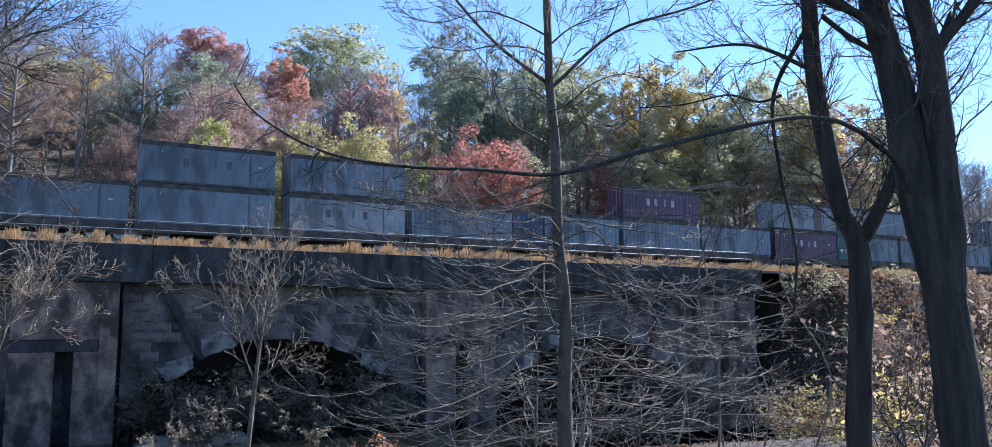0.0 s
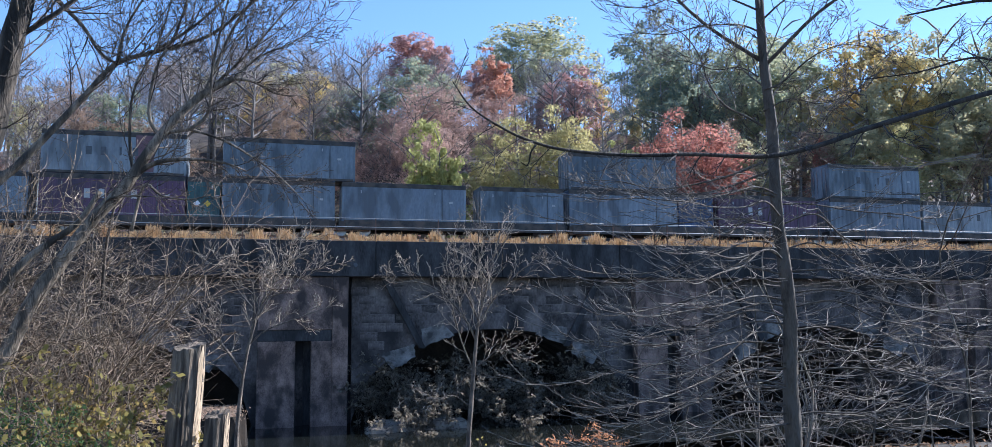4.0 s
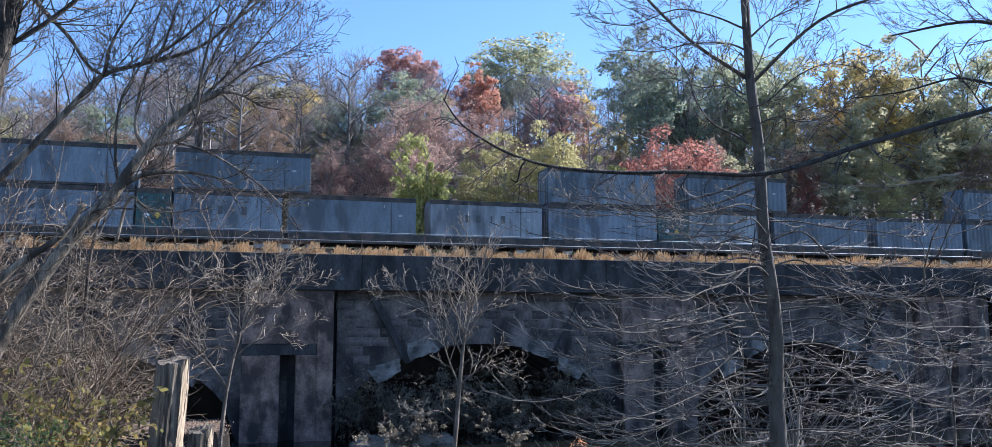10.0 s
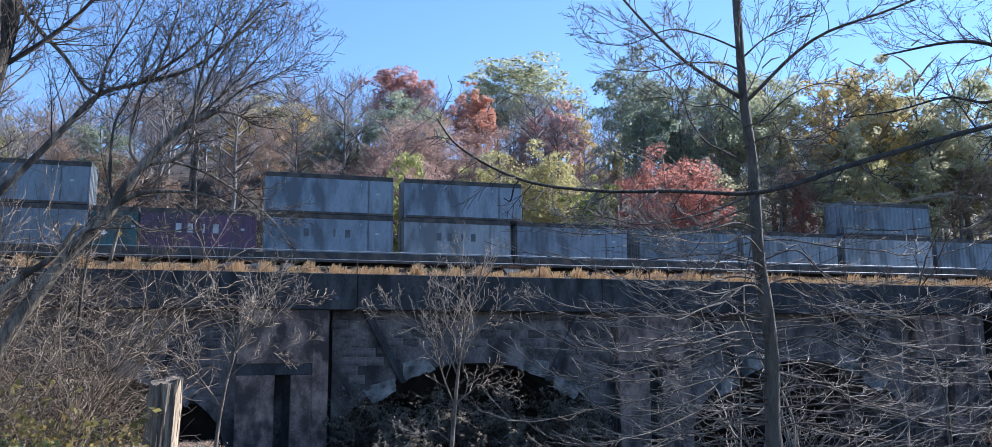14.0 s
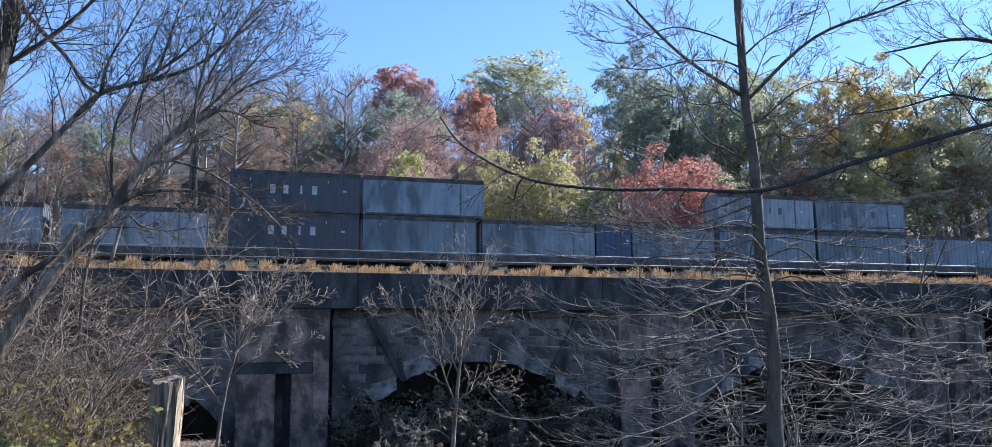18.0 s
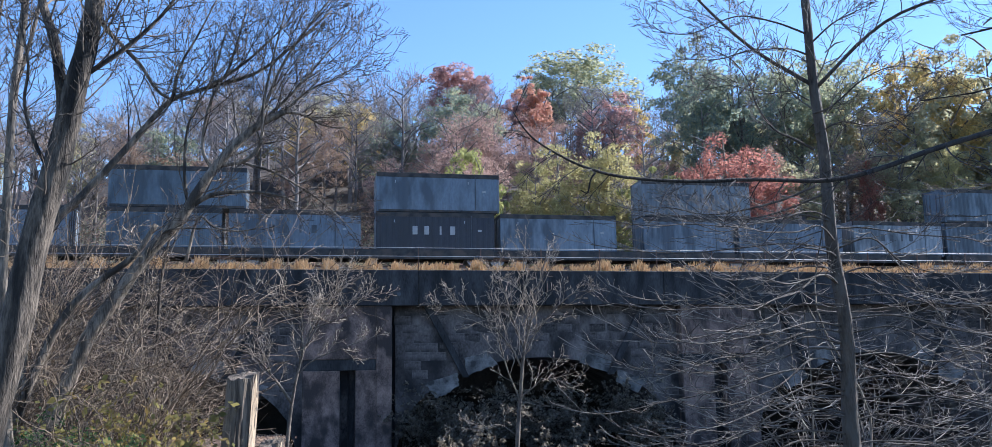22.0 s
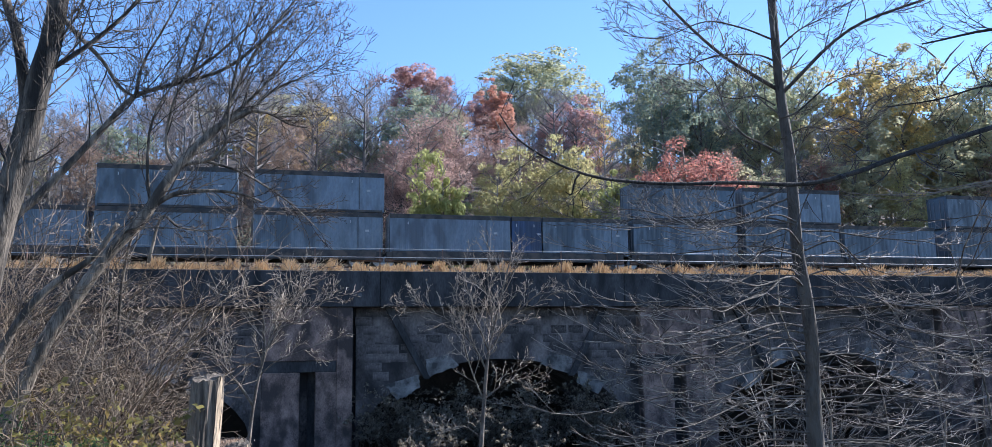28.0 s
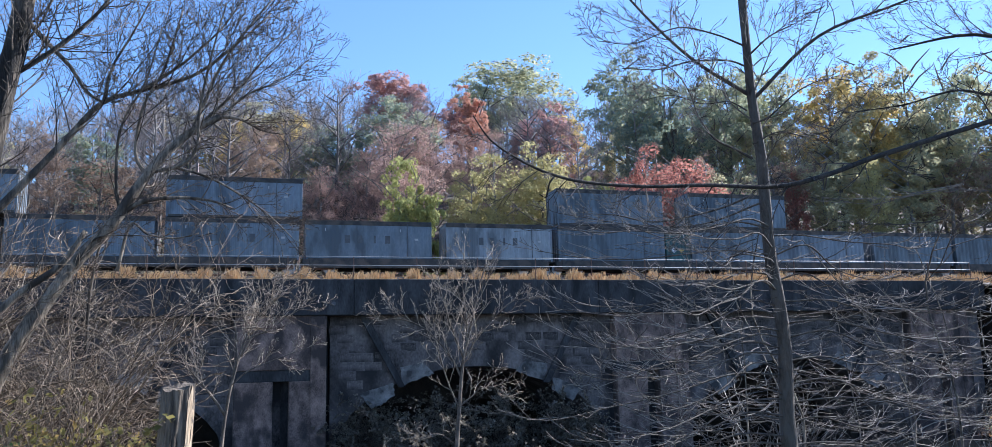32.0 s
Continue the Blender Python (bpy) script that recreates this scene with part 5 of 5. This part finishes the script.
S = dict(flat=0.1, lift=0.45, upward=0.5, fork=0.75, kids=5, thin=0.0058, wob=0.13, depth=2, spread=0.75)
near_tree("sapling", "pale leafless sapling spreading over the stream bank",
          [([(-0.85, 21.9, -3.46), (-0.85, 21.9, -2.63), (-0.79, 21.9, -1.73), (-0.72, 21.9, -1.12), (-0.63, 21.9, -0.58), (-0.48, 21.9, 0.04), (-0.31, 21.9, 0.59), (-0.05, 21.9, 1.06), (0.37, 21.9, 1.54), (0.96, 21.9, 1.94)], 0.055, 0.014)],
          [([(-0.74, 21.9, -1.21), (-1.04, 21.86, -0.77), (-1.33, 21.82, -0.4), (-1.64, 21.78, -0.06), (-2.01, 21.74, 0.09), (-2.25, 21.7, 0.12)], 0.04, 0.008),
           ([(-0.56, 21.9, -0.27), (-0.52, 21.92, 0.43), (-0.6, 21.95, 1.06), (-1.01, 21.98, 1.45), (-1.42, 22.0, 1.61)], 0.034, 0.008),
           ([(-0.41, 21.9, 0.19), (-0.13, 21.87, 0.74), (0.03, 21.83, 1.37), (0.48, 21.8, 2.1)], 0.03, 0.008),
           ([(-0.61, 21.9, -0.5), (-0.23, 21.82, -0.17), (0.37, 21.75, 0.08), (0.98, 21.68, 0.3), (1.44, 21.6, 0.45)], 0.022, 0.006),
           ([(-1.26, 21.8, -0.46), (-1.35, 21.77, -0.11), (-1.28, 21.73, 0.2), (-1.44, 21.7, 0.5)], 0.02, 0.006),
           ([(-0.28, 21.9, 0.62), (0.2, 21.87, 0.81), (0.81, 21.83, 1.22), (1.28, 21.8, 1.47)], 0.024, 0.006)],
          "bark_tan", "twig_pale", [(0, 20, 1.4, dict(S, lo=0.5)), (1, 14, 0.9, S), (2, 14, 1.0, S), (3, 14, 1.0, S), (4, 12, 0.8, S), (5, 8, 0.7, S), (6, 12, 0.9, S)], "saplings on the stream bank", seed=9)
near_tree("sapling", "slim leafless sapling with arching pale twigs",
          [([(4.88, 21.84, -3.72), (4.93, 21.83, -2.84), (5.01, 21.83, -1.88), (5.1, 21.82, -0.82), (5.2, 21.82, 0.01), (5.43, 21.81, 0.93), (5.64, 21.81, 1.77), (5.87, 21.8, 2.55)], 0.07, 0.018)],
          [([(5.21, 21.84, 0.01), (4.92, 21.86, 0.76), (4.72, 21.88, 1.43), (4.5, 21.9, 2.27)], 0.034, 0.008),
           ([(5.14, 21.84, -0.49), (4.82, 21.78, 0.09), (4.21, 21.72, 0.75), (3.53, 21.66, 1.04), (2.87, 21.6, 0.99)], 0.03, 0.007),
           ([(5.05, 21.84, -1.23), (4.83, 21.86, -0.73), (4.62, 21.87, -0.07), (4.45, 21.88, 0.76), (4.38, 21.9, 1.43)], 0.026, 0.007),
           ([(5.07, 21.84, -1.23), (5.38, 21.79, -0.99), (5.75, 21.75, -0.74), (6.43, 21.7, -0.92)], 0.026, 0.006),
           ([(5.21, 21.84, 0.01), (5.77, 21.79, 0.76), (6.47, 21.75, 1.44), (7.17, 21.7, 1.61)], 0.028, 0.007),
           ([(5.3, 21.84, 0.34), (5.3, 21.86, 1.1), (5.22, 21.88, 1.94), (5.28, 21.9, 2.8)], 0.026, 0.008),
           ([(4.98, 21.84, -2.2), (4.48, 21.76, -1.89), (3.88, 21.68, -1.99), (3.22, 21.6, -1.84)], 0.018, 0.005)],
          "bark_tan", "twig_pale", [(0, 16, 1.5, dict(S, lo=0.5)), (1, 12, 1.2, S), (2, 14, 1.2, dict(S, lift=0.1)), (3, 12, 1.0, S), (4, 10, 1.0, dict(S, lift=0.1)), (5, 12, 1.2, dict(S, lift=0.1)), (6, 12, 1.1, S), (7, 10, 0.7, dict(S, lift=0.1))],
          "saplings on the stream bank", seed=10)
near_tree("sapling", "thin bleached sapling standing in the tangle",
          [([(-3.5, 15.0, -1.79), (-3.45, 15.02, -1.2), (-3.38, 15.05, -0.81), (-3.28, 15.07, -0.31), (-3.15, 15.1, 0.2), (-3.06, 15.13, 0.59), (-2.96, 15.15, 0.95), (-2.98, 15.18, 1.29), (-2.96, 15.2, 1.77)], 0.03, 0.01)],
          [([(-3.1, 15.1, 0.42), (-2.79, 15.03, 0.52), (-2.44, 14.97, 0.42), (-2.1, 14.9, 0.28)], 0.012, 0.004),
           ([(-3.21, 15.0, -0.01), (-2.93, 14.97, -0.26), (-2.68, 14.93, -0.42), (-2.42, 14.9, -0.72)], 0.012, 0.004),
           ([(-3.13, 15.0, 0.2), (-3.36, 15.07, 0.4), (-3.53, 15.13, 0.81), (-3.62, 15.2, 1.23)], 0.014, 0.005),
           ([(-3.01, 15.1, 0.82), (-2.71, 15.05, 0.92), (-2.41, 15.0, 0.82)], 0.01, 0.004)],
          "bark_tan", "twig_pale", [(0, 16, 0.9, dict(S, lo=0.3, lift=0.1)), (1, 12, 0.5, S), (2, 10, 0.5, dict(S, lift=-0.3)), (3, 10, 0.6, S), (4, 8, 0.4, S)], "saplings on the stream bank", seed=12)

# ---------------------------------------------------------------- stumps


def stump(x, y, z0, z1, r, label, seed):
    """Broken post-like stump: barked round with splintered top and a bared pale side."""
    rr = random.Random(seed)
    ob = thing("stump", label, "stump", "dead stumps on the bank", at=(x, y, z0))
    n, rings = 56, 30
    v, f = [], []
    h = z1 - z0
    for j in range(rings + 1):
        for i in range(n):
            a = 6.2832 * i / n
            q = r * (1.12 - 0.14 * j / rings) * (1 + 0.05 * math.sin(3 * a + 1) + 0.09 * noise.noise((math.cos(a) * 5, math.sin(a) * 5, h * j / rings * 1.1 + seed)) + 0.06 * noise.noise((math.cos(a) * 14, math.sin(a) * 14, h * j / rings * 2.5)))
            z = h * j / rings
            if j == rings:
                z += 0.05 * math.sin(a + 0.6) + 0.05 * noise.noise((math.cos(a) * 3, math.sin(a) * 3, seed))
            v.append((math.cos(a) * q + 0.05 * z, math.sin(a) * q, z))
    for j in range(rings):
        for i in range(n):
            a, b = j * n + i, j * n + (i + 1) % n
            f.append((a, b, b + n, a + n))
    v.append((0.05 * h, 0, h - 0.02))
    f += [(rings * n + i, rings * n + (i + 1) % n, len(v) - 1) for i in range(n)]
    piece("bark", mesh_of("bark", v, f, M["wood_dead"], False), ob)
    v, f = [], []
    m = 5
    for j in range(rings + 1):
        for i in range(m):
            a = -0.85 + 0.8 * i / (m - 1)
            q = r * (1.16 - 0.14 * j / rings) * (1 + rr.uniform(-0.02, 0.04))
            v.append((math.cos(a) * q + 0.05 * h * j / rings, math.sin(a) * q, h * (j / rings) * (1 - 0.04 * abs(i - 2)) + (0.02 if j == rings else 0)))
    f = [(j * m + i, j * m + i + 1, (j + 1) * m + i + 1, (j + 1) * m + i) for j in range(rings) for i in range(m - 1)]
    piece("bared_wood", mesh_of("bared_wood", v, f, M["wood_bare"]), ob, "pale bared heartwood")
    return ob


stump(-1.25, 11.9, -2.9, -0.28, 0.205, "tall broken grey stump with a pale bared side", 2)
stump(-0.80, 11.5, -2.8, -1.13, 0.15, "low broken stump beside the taller one", 3)

# ---------------------------------------------------------------- brush and weeds


def shrub(name, label, x, y, stems, tall, mat, seed, kids=5, thin=0.006, spread=0.6, group="brush", leafmat=None, nleaf=0, leafsize=0.05, lean=(0, 0)):
    r = random.Random(seed)
    z = height(x, y) - 0.1
    ob = thing(name, label, "shrub", group, at=(x, y, z))
    twig_points = []
    for _ in range(stems):
        tw = Tubes()
        a = r.uniform(0, 6.283)
        base = Vector((math.cos(a) * 0.3 * r.random(), math.sin(a) * 0.3 * r.random(), 0))
        d = Vector((math.cos(a) * spread * r.random() + lean[0], math.sin(a) * spread * r.random() + lean[1], 1.0))
        wand(tw, r, base, d, tall * r.uniform(0.6, 1.1), 0.018, 2, kids * 1.5, (r.gauss(0, 0.5), r.gauss(0, 0.5), -0.15), 0.13, 0.75, thin, 0.5)
        piece("stem", tw.mesh("stem", M[mat], False), ob)
        twig_points += tw.v
    if leafmat:
        n = len(twig_points)
        cs = [twig_points[r.randrange(n)] for _ in range(nleaf)]
        cs = [c for c in cs if c.z > tall * 0.15]
        piece("foliage", leaves(r, cs, 3, leafsize, 0.07, M["leaf_" + leafmat], "foliage"), ob)
    return ob


rng = random.Random(21)


def spreader(seed):
    """Leafless sapling with many level, upcurved boughs."""
    r = random.Random(seed)
    ob = thing("spreading_sapling", "leafless sapling with long level pale boughs", "tree", "saplings of the thicket")
    t = Tubes()
    pts, rad = stem(t, [(0, 0, 0), (r.uniform(-0.5, 0.5), 0.05, 1.6), (r.uniform(-0.8, 0.8), 0.1, 3.2), (r.uniform(-1.2, 1.2), 0.0, 4.8)], 0.024, 0.008, 5)
    piece("trunk", t.mesh("trunk", M["bark_grey"]), ob)
    tw = Tubes()
    for k in range(15):
        at_p = pts[min(len(pts) - 1, int((0.22 + 0.78 * (k + r.random()) / 15) * len(pts)))]
        z = at_p.z
        a = r.uniform(0, 6.283)
        w = Vector((math.cos(a), math.sin(a), r.uniform(-0.28, 0.08)))
        wand(tw, r, at_p.copy(), w, r.uniform(1.9, 3.3) * (1 - 0.08 * z), 0.0095, 2, 7, (r.gauss(0, 0.3), r.gauss(0, 0.3), 0.3), 0.085, 0.5, 0.0036, 0.34, 0.9)
    piece("branchwork", tw.mesh("branchwork", M["twig"], False), ob, kind="stuff")
    return ob


kinds = [spreader(70 + k) for k in range(4)]
spots = [(7.6, 11.5), (9.0, 9.6), (10.4, 12.5), (8.8, 14.5), (11.6, 10.2), (12.8, 13.4), (11.0, 16.5), (13.6, 17.5), (15.4, 15.0), (9.6, 18.5), (16.8, 19.0), (12.6, 21.0), (15.0, 23.0)]
for k, (x, y) in enumerate(spots):
    m = pose(x, y, height(x, y) - 0.15, 0, 0, k * 77)
    if k < 4:
        kinds[k].matrix_basis = m
    else:
        copy_thing(kinds[k % 4], m)
for i in range(9):                # thicket on the right of the slim tree
    d = rng.uniform(0, 1)
    x, y = rng.uniform(9.5, 24) + d * 14, rng.uniform(12, 22) + d * 18
    shrub("bush", "leafless thicket of crossing dark stems", x, y, 6, rng.uniform(4.0, 6.4), rng.choice(["twig", "twig_dark"]), 100 + i, 4, 0.008, 1.1, "thicket on the bank")
for i in range(26):
    y = rng.uniform(8, 34)
    x = y * rng.uniform(1.12, 2.0) + 2
    shrub("leafy_bush", "low bush with sparse yellow and brown leaves", x, y, 6, rng.uniform(1.8, 3.2), "twig_dark", 600 + i, 5, 0.006, 1.0, "leafy bushes on the right bank", rng.choice(["gold", "russet", "litter", "yellow_green"]), 130, 0.055)
for i in range(15):                # tangle on the left
    y = rng.uniform(13.6, 21)
    x = -0.2 * y - rng.uniform(0.4, 5.0)
    shrub("bush", "tangled leafless brush of tan stems", x, y, 8, rng.uniform(2.2, 4.3), rng.choice(["twig_tan", "twig", "twig_tan", "twig_brown"]), 200 + i, 6, 0.0048, 0.9, "tangle on the bank")
for i in range(17):                # tall thin brush before the trunks
    y = rng.uniform(14.2, 18.5)
    x = -0.235 * y - rng.uniform(0.0, 2.3)
    shrub("bush", "tall thin leafless brush with tan stems", x, y, 7, rng.uniform(5.2, 7.2), rng.choice(["twig_tan", "twig_tan", "twig_brown"]), 230 + i, 6, 0.0042, 0.55, "tangle on the bank")
for i in range(7):
    x, y = rng.uniform(-3.4, -1.75), rng.uniform(12.2, 15)
    shrub("leafy_bush", "low bush with yellow-green leaves", x, y, 6, rng.uniform(1.8, 2.7), "twig_tan", 300 + i, 5, 0.0036, 0.7, "leafy bushes on the bank", "yellow_green", 230, 0.055)
for i in range(5):                # rusty weeds below the wall
    x, y = 6.3 + 0.36 * i, rng.uniform(19.2, 20.6)
    shrub("weed", "clump of rust-brown dry weeds", x, y, 6, rng.uniform(1.35, 1.65), "twig_tan", 400 + i, 3, 0.005, 0.35, "dry weeds", "rust", 300, 0.036)
shrub("leafy_bush", "thin shrub with a few yellow leaves", 6.3, 23.2, 4, 2.0, "twig_tan", 450, 4, 0.008, 0.5, "leafy bushes on the bank", "yellow_green", 45, 0.05)
for i, (x, y, tall) in enumerate(((-3.0, 10.9, 1.5), (-2.6, 11.4, 1.1), (-3.6, 11.6, 1.7))):
    shrub("evergreen_bush", "dense dark evergreen bush on the bank", x, y, 9, tall, "twig_dark", 470 + i, 5, 0.005, 0.8, "evergreens on the bank", "evergreen", 800, 0.024)
for i in range(34):               # brush on the slope beyond the wall's end
    y = rng.uniform(30, 56)
    x = rng.uniform(57, 84) if y > 46 else y * rng.uniform(1.02, 1.6)
    shrub("leafy_bush", "sunlit brush with thin gold and brown leaves", x, y, 7, rng.uniform(2.2, 4.4), rng.choice(["twig", "twig_brown"]), 650 + i, 4, 0.013, 1.0, "brush beyond the wall", rng.choice(["gold", "russet", "olive", "litter"]), 330, 0.075)
for i in range(6):                # tangle round the many-stemmed tree
    x, y = rng.uniform(-6.4, -3.1), rng.uniform(12.6, 16.5)
    shrub("bush", "dense sunlit tangle of pale crossing stems", x, y, 7, rng.uniform(3.0, 4.9), "twig_tan", 250 + i, 6, 0.0046, 1.0, "tangle on the bank")
for i in range(8):                # growth that fills the mouth of the arch
    x, y = 6.2 + 2.4 * i + rng.uniform(-0.6, 0.6), rng.uniform(56.2, 59.0)
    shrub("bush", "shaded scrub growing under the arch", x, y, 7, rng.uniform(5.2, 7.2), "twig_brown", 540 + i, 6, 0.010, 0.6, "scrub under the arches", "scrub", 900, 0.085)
for i in range(12):                # growth in the arch
    x, y = rng.uniform(6, 25), rng.uniform(52, 66)
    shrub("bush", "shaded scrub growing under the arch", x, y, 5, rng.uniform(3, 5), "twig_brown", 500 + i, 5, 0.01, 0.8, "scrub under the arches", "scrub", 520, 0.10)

# dry grass on the wall top
r = random.Random(31)
v, f = [], []
x = WALL_L
while x < WALL_R + 30:
    dens = max(0.22, min(1.1, 0.62 + 1.3 * noise.noise((x * 1.1, 0, 0))))
    for _ in range(int(72 * dens)):
        px, py = x + r.uniform(0, 0.35), FACE - 0.75 + r.uniform(-0.25, 1.5)
        h = r.uniform(0.3, 0.92) * dens
        a = r.uniform(0, 3.14)
        w = 0.026
        dx, dy = r.gauss(0, 0.15), r.gauss(0, 0.1)
        i = len(v)
        z0 = TOP + 0.02
        v += [(px - w * math.cos(a), py - w * math.sin(a), z0), (px + w * math.cos(a), py + w * math.sin(a), z0),
              (px + dx * 0.5 + w, py + dy * 0.5, z0 + h * 0.7), (px + dx + w * 1.5, py + dy, z0 + h), (px + dx * 0.5 - w, py + dy * 0.5, z0 + h * 0.7)]
        f.append((i, i + 1, i + 2, i + 3, i + 4))
    x += 0.35
tagged(piece("dry_grass", mesh_of("dry_grass", v, f, M["grass_dry"])), "tufts of dry tan grass along the wall top", "grass", kind="stuff")


# leaf litter and stones
r = random.Random(51)
cs = []
for _ in range(12000):
    if r.random() < 0.45:
        x, y = r.uniform(-9, 4), r.uniform(9, 32)
    else:
        x, y = r.uniform(8, 70), r.uniform(7, 56)
    cs.append((x, y, height(x, y) + 0.03))
tagged(piece("leaf_litter", leaves(r, cs, 3, 0.075, 0.22, M["leaf_litter"], "leaf_litter", 0.06)), "fallen brown autumn leaves strewn over the bank", "leaves", kind="stuff")


cs = []
for _ in range(9000):
    x, y = r.uniform(55.5, 95), r.uniform(40, 57.5)
    cs.append((x, y, height(x, y) + 0.05))
tagged(piece("leaf_litter", leaves(r, cs, 3, 0.17, 0.3, M["leaf_litter"], "leaf_litter", 0.2)), "brown leaves covering the slope beyond the wall", "leaves", kind="stuff")


def motions():
    for ob, s, z in moving:
        walk(ob, [(0.0, pose(s, TRACK_Y, z)), (32.0, pose(s - SPEED * 32.0, TRACK_Y, z))])


motions()
